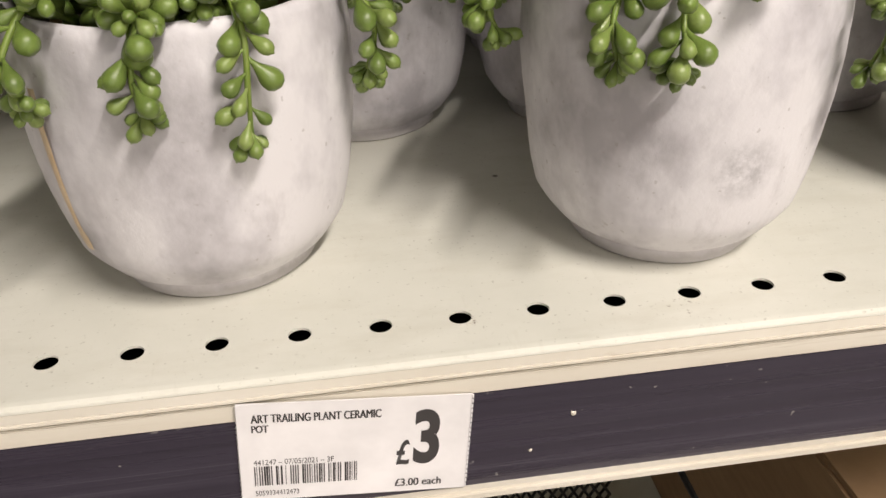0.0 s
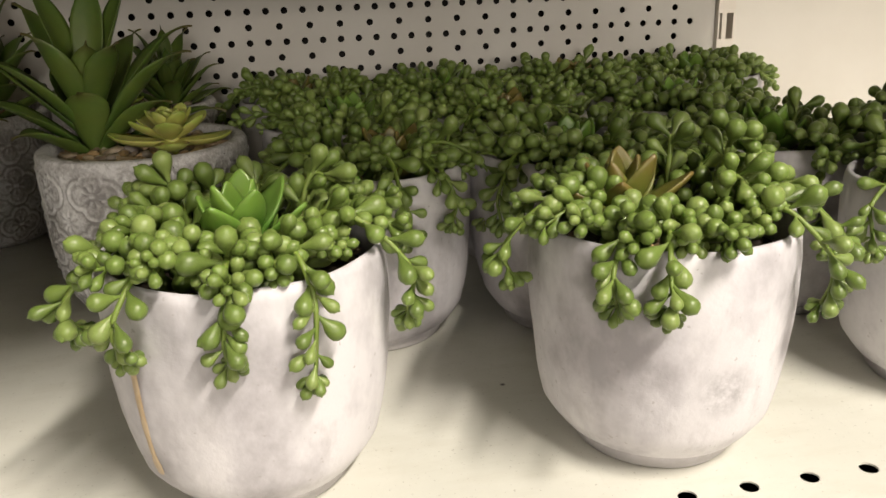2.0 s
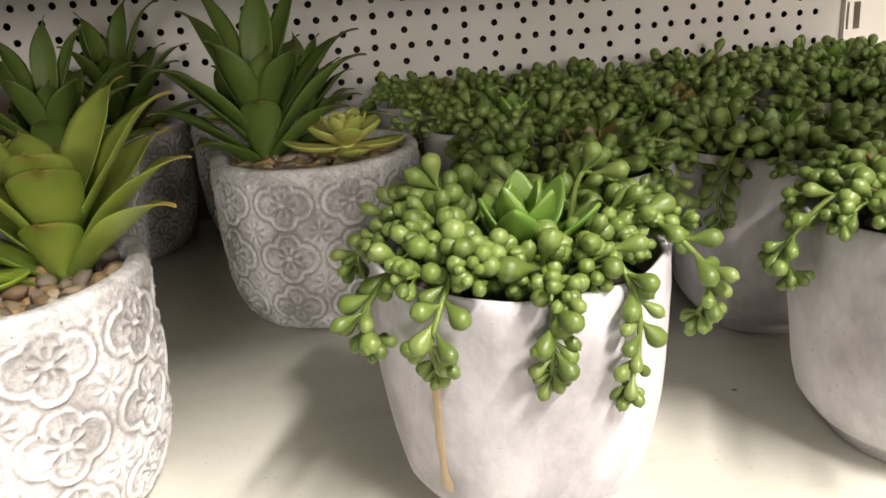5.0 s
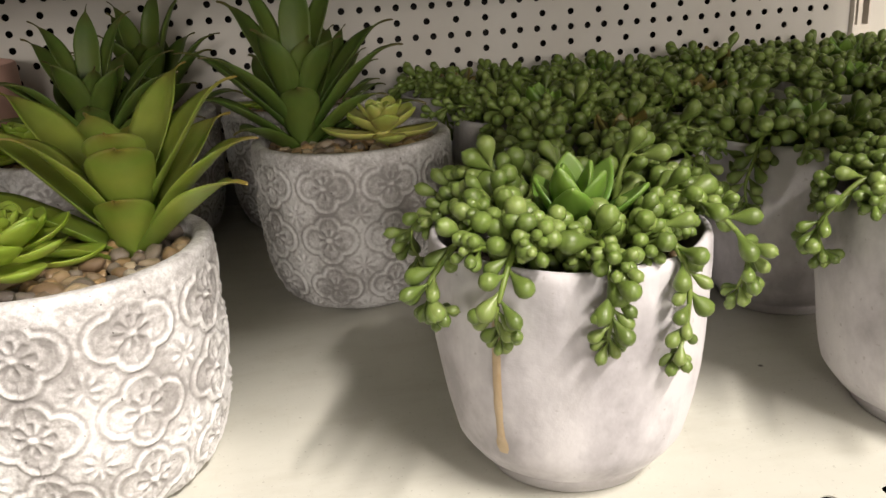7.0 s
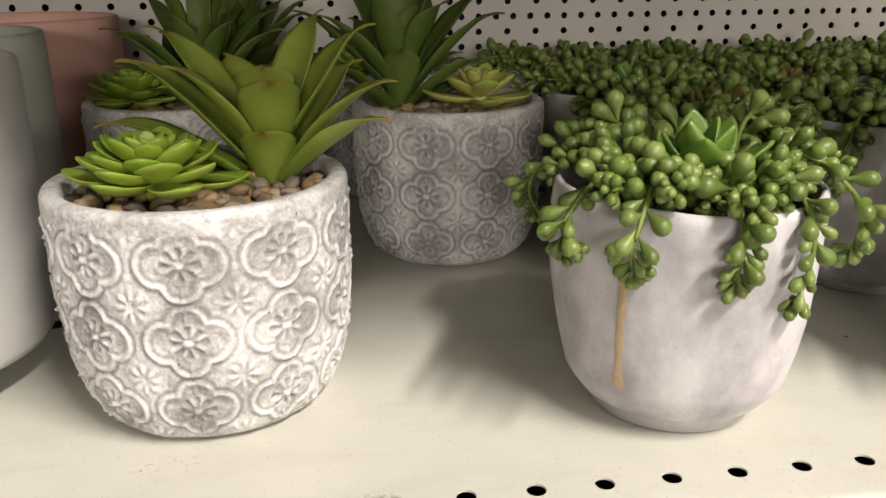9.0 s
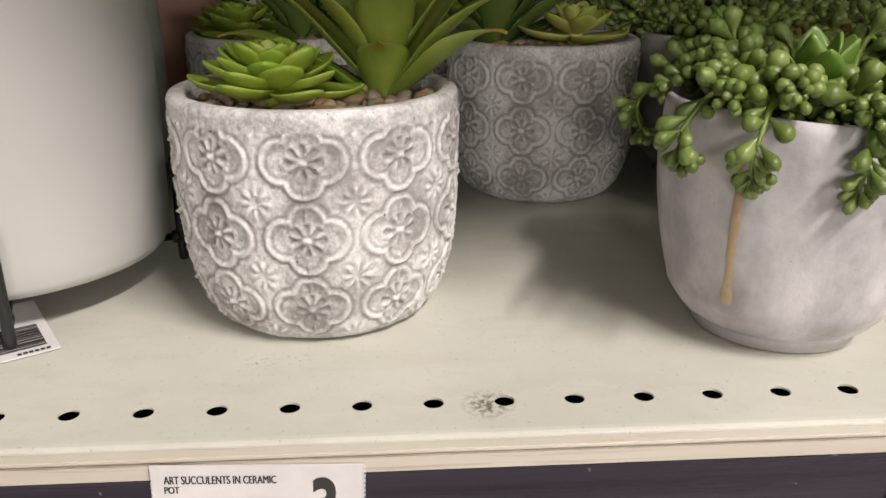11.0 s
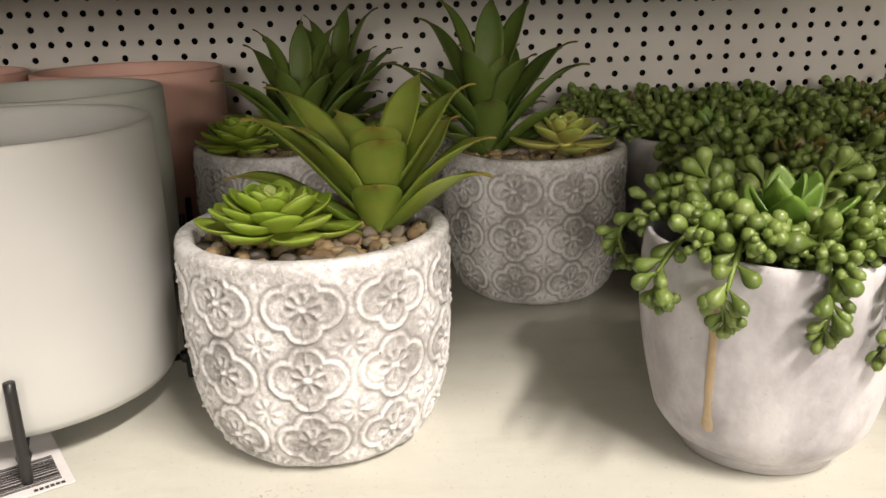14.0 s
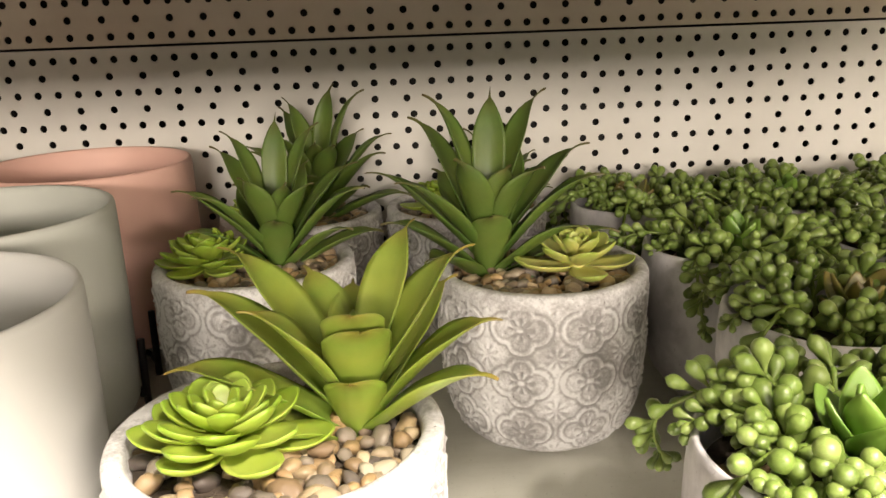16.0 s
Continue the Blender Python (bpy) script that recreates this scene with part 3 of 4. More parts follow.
def blade_mesh(name, length, width, thick, tilt, bend, cup, mat, tip=0.75, base=0.35, rows=14, cols=9, recurve=0.0, wave=0.0, power=1.0, spur=0.0):
    """A thick leaf that starts at the origin, leans by tilt degrees from upright towards +x and bends by bend more on its way.
    cup folds its sides up and inwards; recurve turns the last part outwards."""
    top, bot, along = [], [], []
    p = Vector((0, 0, 0))
    rng = random.Random(int(length * 1e5) + int(tilt * 7))
    ph = rng.random() * 6
    last = 0.0
    for i in range(rows + 1):
        t = 1 - (1 - i / rows) ** 1.45
        ang = radians(tilt + bend * t * t + recurve * max(0.0, (t - 0.72) / 0.28) ** 2)
        d = Vector((math.sin(ang), 0, math.cos(ang)))
        nrm = Vector((-math.cos(ang), 0, math.sin(ang)))
        p = p + d * (length * (t - last))
        last = t
        if t < tip:
            w = base + (1 - base) * math.sin(math.pi / 2 * min(1, t / (tip * 0.85))) ** 1.2
        else:
            u = (t - tip) / (1 - tip)
            w = (1 - u ** power) ** 0.75 * (1 - 0.25 * u) + 0.015
            if spur:
                w = (1 - spur) * math.cos(math.pi / 2 * min(1.0, u / 0.72)) ** 0.9 + spur * (1 - u) + 0.012
        w *= width / 2
        th = thick * (1 - 0.6 * t) * (0.4 if i == rows else 1)
        for j in range(cols):
            s = -1 + 2 * j / (cols - 1)
            c = cup * (1 - 0.45 * t)
            a = s * c
            side = math.sin(a) / max(c, 1e-3) * w
            lift = (1 - math.cos(a)) / max(c, 1e-3) * w
            q = p + Vector((0, side, 0)) + nrm * (lift + wave * math.sin(9 * t + ph) * s)
            half = th * 0.5 * math.sqrt(max(0.0, 1 - (s * 0.97) ** 2))
            top.append(q + nrm * half)
            bot.append(q - nrm * half)
            along.append(t)
    n = len(top)
    faces = []
    for i in range(rows):
        for j in range(cols - 1):
            a, b = i * cols + j, (i + 1) * cols + j
            faces.append((a, a + 1, b + 1, b))
            faces.append((n + a, n + b, n + b + 1, n + a + 1))
        for j in (0, cols - 1):
            a, b = i * cols + j, (i + 1) * cols + j
            faces.append((a, b, n + b, n + a) if j == 0 else (a, n + a, n + b, b))
    for j in range(cols - 1):
        faces.append((rows * cols + j, rows * cols + j + 1, n + rows * cols + j + 1, n + rows * cols + j))
    return with_along(mesh_of(name, top + bot, faces, mat), along + along)


def pebble_meshes():
    out = []
    for k in range(4):
        bm = bmesh.new()
        bmesh.ops.create_icosphere(bm, subdivisions=2, radius=1.0)
        for v in bm.verts:
            v.co *= 1 + 0.36 * noise.noise(v.co * 1.25 + Vector((k * 5, 1, 2)))
            v.co = Vector((v.co.x * (1.15, 1.4, 0.95, 1.25)[k], v.co.y * (0.85, 0.9, 1.0, 0.7)[k], v.co.z * (0.7, 0.62, 0.85, 0.6)[k]))
        me = bpy.data.meshes.new("pebble")
        bm.to_mesh(me)
        bm.free()
        me.materials.append(M_PEBBLE)
        me.polygons.foreach_set("use_smooth", [True] * len(me.polygons))
        out.append(me)
    return out


PEBBLES = pebble_meshes()


def pebbles(parent, radius, z, count, seed, big=0.0042, under=0):
    rng = random.Random(seed)
    placed = []
    for i in range(under):
        r, a = radius * math.sqrt(rng.random()), rng.random() * 2 * math.pi
        q = big * rng.uniform(0.8, 1.1)
        child("pebble", rng.choice(PEBBLES), parent, pose(r * math.cos(a), r * math.sin(a), z - 0.0022, 0, 0, rng.uniform(0, 360)) @ Matrix.Diagonal((q, q, q, 1)))
    tries = 0
    while len(placed) < count and tries < count * 40:
        tries += 1
        r, a = radius * math.sqrt(rng.random()), rng.random() * 2 * math.pi
        s = big * rng.choice((0.6, 0.75, 0.9, 1.0, 1.2)) * rng.uniform(0.92, 1.08)
        x, y = r * math.cos(a), r * math.sin(a)
        if any((x - q[0]) ** 2 + (y - q[1]) ** 2 < (0.56 * (s + q[2])) ** 2 for q in placed):
            continue
        placed.append((x, y, s))
        m = pose(x, y, z + rng.uniform(-0.001, 0.0016), rng.uniform(-30, 30), rng.uniform(-30, 30), rng.uniform(0, 360)) @ Matrix.Diagonal((s, s, s, 1))
        child("pebble", rng.choice(PEBBLES), parent, m)


# ---- pots ----
SMOOTH_PROFILE = [(0.0, 0.003), (0.027, 0.003), (0.0290, 0.0), (0.0328, 0.0004), (0.0335, 0.0014), (0.0334, 0.0046), (0.0331, 0.0056), (0.0352, 0.0068), (0.0392, 0.0096), (0.0430, 0.0148), (0.0456, 0.0190), (0.0476, 0.0270),
                  (0.0490, 0.0340), (0.0503, 0.0430), (0.0515, 0.0560), (0.0523, 0.0700), (0.0524, 0.0850), (0.0519, 0.0950), (0.0512, 0.0980), (0.0500, 0.0990), (0.0487, 0.0980), (0.0480, 0.0940), (0.0472, 0.0800), (0.0, 0.078)]


def refine(profile, step=0.003):
    out = [profile[0]]
    for a, b in zip(profile, profile[1:]):
        k = max(1, int(math.hypot(b[0] - a[0], b[1] - a[1]) / step))
        out += [(a[0] + (b[0] - a[0]) * i / k, a[1] + (b[1] - a[1]) * i / k) for i in range(1, k + 1)]
    return out


def radius_at(profile, z):
    for a, b in zip(profile, profile[1:]):
        if a[1] <= z <= b[1] and b[0] > 0.025:
            return a[0] + (b[0] - a[0]) * (z - a[1]) / max(1e-6, b[1] - a[1])
    return 0.05


SMOOTH_POTS = [mesh_of("smooth_pot", *lathe(refine(SMOOTH_PROFILE), 72, 0.035, s), m) for s, m in ((1.0, M_POT), (4.0, M_POT_WORN), (9.0, M_POT))]


def relief_pot_mesh():
    prof = [(0.0, 0.0), (0.030, 0.0), (0.0430, 0.0004), (0.0462, 0.0022), (0.0490, 0.0055), (0.0520, 0.0110), (0.0548, 0.0185), (0.0568, 0.0280), (0.0582, 0.0400), (0.0590, 0.0530),
            (0.0593, 0.0680), (0.0594, 0.0820), (0.0594, 0.0905)]
    outer, rest = [], [(0.0588, 0.0922), (0.0576, 0.0930), (0.0535, 0.0930), (0.0522, 0.0922), (0.0515, 0.0900), (0.0510, 0.0800), (0.0, 0.0790)]
    dense = refine(prof[2:], 0.00065)
    n = 600
    s_total, arc = 0.0, [0.0]
    for a, b in zip(dense, dense[1:]):
        s_total += math.hypot(b[0] - a[0], b[1] - a[1])
        arc.append(s_total)
    cols = []
    th = np.linspace(0, 2 * np.pi, n, endpoint=False)
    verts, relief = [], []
    for k, ((r, z), s) in enumerate(zip(dense, arc)):
        down = s_total - s                     # distance below the rim along the wall
        u_cell = 2 * np.pi / 10 * 0.0590
        du = (th / (2 * np.pi / 10) + 0.5) % 1.0 - 0.5
        u = du * u_cell
        h, g = np.zeros(n), np.zeros(n)
        for row in range(3):
            v = -(down - (0.0150 + 0.0290 * row))
            if abs(v) > 0.022:
                continue
            d = np.full(n, 1.0)
            for cx, cy, rr in ((0.0080, 0, 0.0080), (-0.0080, 0, 0.0080), (0, 0.0064, 0.0074), (0, -0.0064, 0.0074)):
                d = np.minimum(d, np.hypot(u - cx, v - cy) - rr)
            h += 0.0009 * np.exp(-((d + 0.0006) / 0.0007) ** 2) + 0.0004 * np.exp(-((d + 0.0034) / 0.0006) ** 2)
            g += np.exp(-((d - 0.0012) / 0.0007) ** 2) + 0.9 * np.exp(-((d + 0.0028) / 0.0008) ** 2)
            h += -0.0006 * (1 / (1 + np.exp((d + 0.0025) / 0.0004)))
            h += -0.0004 * np.exp(-((d - 0.0011) / 0.0007) ** 2)
            rho, phi = np.hypot(u, v * 1.15), np.arctan2(v, u)
            lobe = np.clip(np.cos(8 * phi) * 0.5 + 0.5, 0, 1)
            petal = lobe ** 1.3 * np.exp(-((rho - 0.0053) / 0.0022) ** 4)
            h += -0.0006 * petal + 0.0009 * (1 - lobe) ** 1.5 * np.exp(-((rho - 0.0050) / 0.0026) ** 4) + 0.0006 * lobe * np.exp(-((rho - 0.0078) / 0.0007) ** 2)
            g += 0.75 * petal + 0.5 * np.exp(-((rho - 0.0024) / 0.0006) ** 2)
            h += 0.0010 * np.exp(-(rho / 0.0013) ** 2)
        for row in range(4):
            v = -(down - (0.0012 + 0.0290 * row))
            if abs(v) > 0.010:
                continue
            uu = (np.abs(du) - 0.5) * u_cell * np.sign(du)
            rho, phi = np.hypot(uu, v), np.arctan2(v, uu)
            petal = np.clip(np.cos(8 * phi) * 0.5 + 0.5, 0, 1) ** 1.6
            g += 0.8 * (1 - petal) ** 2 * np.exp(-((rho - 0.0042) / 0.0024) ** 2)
            h += 0.0012 * petal * np.exp(-((rho - 0.0042) / 0.0020) ** 2) - 0.0004 * np.exp(-(rho / 0.0012) ** 2)
        fade = min(1.0, max(0.0, (down - 0.0045) / 0.0012)) * min(1.0, max(0.0, (s - 0.003) / 0.006))
        h *= fade
        t0, t1 = dense[max(k - 1, 0)], dense[min(k + 1, len(dense) - 1)]
        tx, tz = t1[0] - t0[0], t1[1] - t0[1]
        ln = math.hypot(tx, tz)
        nx, nz = tz / ln, -tx / ln
        for i in range(n):
            rough = 0.00022 * noise.noise((math.cos(th[i]) * 22, math.sin(th[i]) * 22, z * 380)) + 0.00025 * noise.noise((math.cos(th[i]) * 50, math.sin(th[i]) * 50, z * 850)) + 0.0006 * noise.noise((math.cos(th[i]) * 3, math.sin(th[i]) * 3, z * 50))
            hh = h[i] + rough
            verts.append(((r + nx * hh) * math.cos(th[i]), (r + nx * hh) * math.sin(th[i]), max(0.0, z + nz * hh)))
            # tone value: raised on ridges, lowered in grooves and petal hollows
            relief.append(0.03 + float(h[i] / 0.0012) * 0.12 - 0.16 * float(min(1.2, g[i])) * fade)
    faces = []
    for k in range(len(dense) - 1):
        for i in range(n):
            j = (i + 1) % n
            faces.append((k * n + i, k * n + j, (k + 1) * n + j, (k + 1) * n + i))
    last = (len(dense) - 1) * n
    for r, z in rest[:-1]:
        o = len(verts)
        for i in range(n):
            w = 1 + 0.004 * noise.noise((math.cos(th[i]) * 4, math.sin(th[i]) * 4, 3.0))
            verts.append((r * w * math.cos(th[i]), r * w * math.sin(th[i]), z))
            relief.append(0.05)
        for i in range(n):
            j = (i + 1) % n
            faces.append((last + i, last + j, o + j, o + i))
        last = o
    faces.append(tuple(range(n - 1, -1, -1)))
    faces.append(tuple(range(last, last + n)))
    me = mesh_of("relief_pot", [(a, b, c * 1.03) for a, b, c in verts], faces, M_RELIEF)
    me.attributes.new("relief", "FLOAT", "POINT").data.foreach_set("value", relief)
    return me


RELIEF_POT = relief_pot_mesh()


# ---- trailing plants ----
def strand(parent, rng, ctrl, n_leaf, size, tip_size, buds=5, stem_r=0.0011):
    """One stem through the control points, with berry leaves all along it and a bud cluster at its tip."""
    pts = smooth_curve(ctrl, 26)
    stem = child("stem", mesh_of("stem", *tube(pts, stem_r * 1.25, 6, 0.55), M_STEM), parent)
    total = len(pts) - 1
    turn = rng.random() * 360
    for i in range(n_leaf):
        t = 0.16 + 0.80 * (i + rng.uniform(-0.3, 0.3)) / n_leaf
        t = min(max(t, 0.05), 0.97)
        k = min(int(t * total), total - 1)
        p = pts[k].lerp(pts[k + 1], t * total - k)
        d = (pts[k + 1] - pts[k]).normalized()
        side = d.cross(Vector((0, 0, 1)))
        if side.length < 0.1:
            side = d.cross(Vector((p.x, p.y, 0)).normalized())
        side.normalize()
        turn += 137.5 + rng.uniform(-25, 25)
        out = Matrix.Rotation(radians(turn), 3, d) @ side
        flat = Vector((p.x, p.y, 0))
        if flat.length > 0.047:
            inward = -flat.normalized()
            dot = out.dot(inward)
            if dot > 0.15:
                out = out - inward * (dot * 1.5)
        elif out.z < -0.2:
            out.z = -out.z * 0.6
        w = d * rng.uniform(0.45, 1.35) + out.normalized()
        s = size * (1 - 0.42 * max(0.0, t - 0.35) / 0.65) * rng.uniform(0.78, 1.12)
        q = w.to_track_quat("Z", "Y").to_matrix().to_4x4()
        me = rng.choice(BERRIES)
        child("berry_leaf", me, stem, Matrix.Translation(p) @ q @ Matrix.Rotation(rng.random() * 6, 4, "Z") @ Matrix.Diagonal((s, s, s, 1)))
    d = (pts[-1] - pts[-3]).normalized()
    for i in range(buds + 1):
        a = i * 2 * math.pi / buds
        side = d.orthogonal().normalized()
        out = Matrix.Rotation(a, 3, d) @ side
        w = d if i == buds else d * 0.75 + out * 0.8
        s = tip_size * rng.uniform(0.75, 1.15)
        q = w.to_track_quat("Z", "Y").to_matrix().to_4x4()
        child("tip_leaf", BUD, stem, Matrix.Translation(pts[-1] - d * 0.001 * (i % 3)) @ q @ Matrix.Diagonal((s * 1.1, s * 1.1, s, 1)))


def hanging(az, reach, z_end, rise=0.008, swing=0.0):
    a0, a1 = radians(az), radians(az + swing)
    c = lambda r, z, a: (r * math.cos(a), r * math.sin(a), z)
    mid = (a0 + a1) / 2
    return [c(0.014, 0.080, a0), c(0.030, 0.094 + rise, a0), c(0.047, 0.099 + rise * 0.6, mid), c(reach * 0.97, 0.094, mid), c(reach, (0.094 + z_end) / 2, a1), c(reach - 0.003, z_end, a1)]


def arching(az, reach, top, end):
    a = radians(az)
    c = lambda r, z: (r * math.cos(a), r * math.sin(a), z)
    return [c(0.018, 0.080), c(reach * 0.3 + 0.014, top), c(reach * 0.8, (top + end) / 2 + 0.004), c(reach, end)]


def heart(parent, rng, mat, x, y, low=0.0, count=12, size=0.033):
    root = child("heart_rosette", mesh_of("heart_core", *lathe([(0, 0), (0.004, 0.001), (0.004, 0.008), (0, 0.012)], 8), mat), parent, pose(x, y, 0.092 - low * 1.6, 0, 0, rng.uniform(0, 360)))
    for i in range(count):
        k = i / count
        L = size * rng.uniform(0.85, 1.1) * (1 - 0.2 * k)
        me = blade_mesh("heart_leaf", L, L * 0.54, 0.0046, 66 - 54 * k, -20, 0.75, mat, tip=0.52, base=0.5, rows=12, cols=7, power=2.0)
        child("heart_leaf", me, root, pose(0, 0, 0.002 + 0.006 * k, 0, 0, 137.5 * i))


def trailing_plant(x, y, rz, pot, hang, seed, label, red=False, heart_at=(-0.004, 0.004), arches=20, per=(17, 14), low=0.0, wide=0.058, crests=()):
    rng = random.Random(seed)
    plant = empty("trailing_plant", x, y, SHELF, 0)
    plant.scale = (1, 1, 0.962)
    tagged(plant, label, "potted plant", "trailing plants in smooth pots")
    child("pot", SMOOTH_POTS[pot], plant, pose(0, 0, 0, 0, 0, rz), "whitewashed smooth ceramic pot with a narrow foot")
    child("soil", mesh_of("soil", *lathe([(0.0, 0.083), (0.030, 0.0835), (0.0474, 0.082), (0.0476, 0.076)], 32), M_SOIL), plant)
    pebbles(plant, 0.042, 0.085, 14, seed + 50)
    for az, reach, z_end, rise, swing in hang:
        strand(plant, rng, hanging(az, reach, z_end, rise, swing), per[0], 0.0148, 0.0078, 6)
    for i in range(arches):
        az = 360 * (i + rng.uniform(-0.3, 0.3)) / arches + seed * 13
        reach = rng.uniform(0.036, wide)
        dip = 0.009 if math.sin(radians(az)) < -0.45 and not low else 0.0
        strand(plant, rng, arching(az, reach, rng.uniform(0.098, 0.112) - low - dip, rng.uniform(0.101, 0.109) - low), per[1], 0.0148, 0.0085, 3 if low else 4)
    for az, reach, top, end in crests:
        strand(plant, rng, arching(az, reach, top, end), per[1], 0.0148, 0.0085)
    heart(plant, rng, M_HEART_RED if red else M_HEART, *heart_at, low)
    return plant


HANG_A = [(-93, 0.0590, 0.076, 0.010, -2), (-64, 0.0585, 0.065, 0.012, -3), (-127, 0.0625, 0.078, 0.012, -2), (-154, 0.0640, 0.082, 0.012, 0), (-24, 0.0645, 0.074, 0.016, 0), (35, 0.066, 0.080, 0.014, 5), (140, 0.066, 0.078, 0.014, 5)]
HANG_B = [(-113, 0.0625, 0.080, 0.010, 2), (-131, 0.0605, 0.080, 0.011, 2), (-178, 0.0645, 0.079, 0.014, 0), (-52, 0.0645, 0.073, 0.014, 2), (-28, 0.0660, 0.086, 0.018, 4), (60, 0.066, 0.08, 0.014, 5)]
HANG_C = [(-85, 0.0630, 0.072, 0.012, 6), (-58, 0.0620, 0.074, 0.012, 3), (-150, 0.0640, 0.069, 0.012, 4), (-25, 0.0640, 0.066, 0.012, 4), (40, 0.064, 0.075, 0.012, 5), (130, 0.066, 0.072, 0.012, 5)]
HANG_D = [(-100, 0.0620, 0.074, 0.008, -6), (-72, 0.0610, 0.080, 0.010, 4), (-135, 0.0620, 0.070, 0.010, -5), (-45, 0.0620, 0.076, 0.010, 6), (-170, 0.0640, 0.076, 0.010, -4), (-10, 0.0630, 0.078, 0.010, 4), (100, 0.062, 0.08, 0.01, 4)]

plant_a = trailing_plant(0.0225, 0.0595, 20, 0, HANG_A, 3, "green trailing bead succulent in a whitewashed pot with a brown drip", False, (0.000, -0.008), crests=((20, 0.045, 0.118, 0.110), (150, 0.040, 0.116, 0.112)))
plant_b = trailing_plant(0.1830, 0.0500, 200, 1, HANG_B, 7, "green trailing bead succulent with a reddish centre in a whitewashed pot", True, (-0.016, 0.002), crests=((-10, 0.034, 0.124, 0.122), (60, 0.038, 0.120, 0.116), (-50, 0.040, 0.114, 0.108)))
plant_c = trailing_plant(0.0820, 0.1820, 90, 2, HANG_C, 11, "dark green trailing bead succulent in a whitewashed pot, in shade", True, (0.012, 0.0), 14, (14, 13), 0.006, 0.068)
plant_d = trailing_plant(0.1870, 0.1780, 40, 0, HANG_D, 17, "dark green trailing bead succulent in a whitewashed pot, in shade", False, (0.0, -0.008), 14, (14, 13), 0.007, 0.068)


def drip(parent, az, z0, z1):
    """A dried brown streak down the pot's wall, widening at its lower end."""
    verts, faces = [], []
    n = 22
    for i in range(n + 1):
        t = i / n
        z = z0 + (z1 - z0) * t
        w = 0.0021 * (0.8 + 0.35 * noise.noise((t * 6, 2, 1))) * (1.0 if t < 0.86 else 1.0 + 0.9 * math.sin((t - 0.86) / 0.14 * math.pi))
        a = radians(az - 3 * t)
        r = radius_at(SMOOTH_PROFILE, z) * 1.012 + 0.0004
        for s, lift in ((-1, 0), (-0.5, 0.0003), (0.5, 0.0003), (1, 0)):
            b = a + s * w / r
            verts.append(((r + lift) * math.cos(b), (r + lift) * math.sin(b), z))
    for i in range(n):
        for k in range(3):
            faces.append((4 * i + k, 4 * i + k + 1, 4 * i + k + 5, 4 * i + k + 4))
    return child("dried_drip", mesh_of("dried_drip", verts, faces, M_STAIN), parent, None, "brown dried drip down the pot")


drip(plant_a, -134, 0.080, 0.0235)

for k, (x, y, rz) in enumerate([(0.335, 0.062, 150), (0.308, 0.168, 215), (0.425, 0.170, 20),
                                (0.078, 0.298, 130), (0.188, 0.292, 250), (0.298, 0.290, 30), 
                                (0.060, 0.420, 200), (0.168, 0.415, 330), (0.276, 0.418, 80), (0.384, 0.415, 170)]):
    c = copy_thing((plant_c, plant_d)[k % 2], pose(x, y, SHELF, 0, 0, rz))
    c["label"] = "dark green trailing bead succulent in a whitewashed pot, in shade" if y > 0.1 else "green trailing bead succulent in a smooth whitewashed pot"


# ---- succulents in relief pots ----
# leaves of an aloe: azimuth and lean in degrees, length and height of the root on the stem in millimetres
ALOE_OPEN = [(-95, 13, 37, 0), (-82, 13, 45, 15), (-90, 12, 41, 23), (181, 50, 74, 4), (163, 37, 80, 8), (148, 33, 80, 16), (92, 35, 56, 15), (190, 27, 58, 14), (60, 26, 73, 20), (22, 27, 72, 16),
             (-8, 36, 68, 8), (-32, 43, 64, 4), (205, 55, 46, 0), (115, 33, 66, 12), (40, 32, 70, 6)]
ALOE_TALL = [(-92, 12, 52, 0), (-72, 13, 60, 18), (-122, 19, 70, 18), (80, 9, 90, 24), (30, 13, 86, 26), (150, 12, 84, 26), (140, 22, 90, 18), (174, 35, 84, 10), (200, 32, 74, 14), (15, 30, 83, 14), (-15, 34, 78, 10),
             (-32, 43, 66, 4), (2, 55, 74, 2), (190, 43, 70, 4), (217, 46, 52, 0), (92, 26, 80, 10), (120, 32, 76, 6), (60, 26, 80, 12), (-50, 24, 60, 22)]


def aloe(parent, x, y, seed, mat, leaves, scale, turn):
    rng = random.Random(seed)
    core = child("aloe_stem", mesh_of("aloe_stem", *lathe([(0, -0.006), (0.0044, -0.006), (0.0048, 0.004), (0.0056, 0.012), (0.0050, 0.03), (0.003, 0.045), (0, 0.05)], 14), mat), parent, pose(x, y, 0.085))
    for az, tilt, length, root in leaves:
        front = length < 53
        L = 0.001 * length * scale * rng.uniform(0.97, 1.03)
        W = (0.0255 if front else 0.0232 - 0.00022 * max(0, root - 8)) * scale * rng.uniform(0.94, 1.06)
        me = blade_mesh("aloe_leaf", L, W, 0.0022, tilt * 1.1 + 3, 16 if front else 12, 1.0, mat, tip=0.68 if front else 0.60, base=0.36, rows=18, cols=9, recurve=52 if front else 46, wave=0.0006, spur=0.12 if front else 0.22)
        child("aloe_leaf", me, core, pose(0, 0, -0.003 + 0.001 * root * scale, 0, 0, az + turn) @ Matrix.Translation((0.0022, 0, 0)))


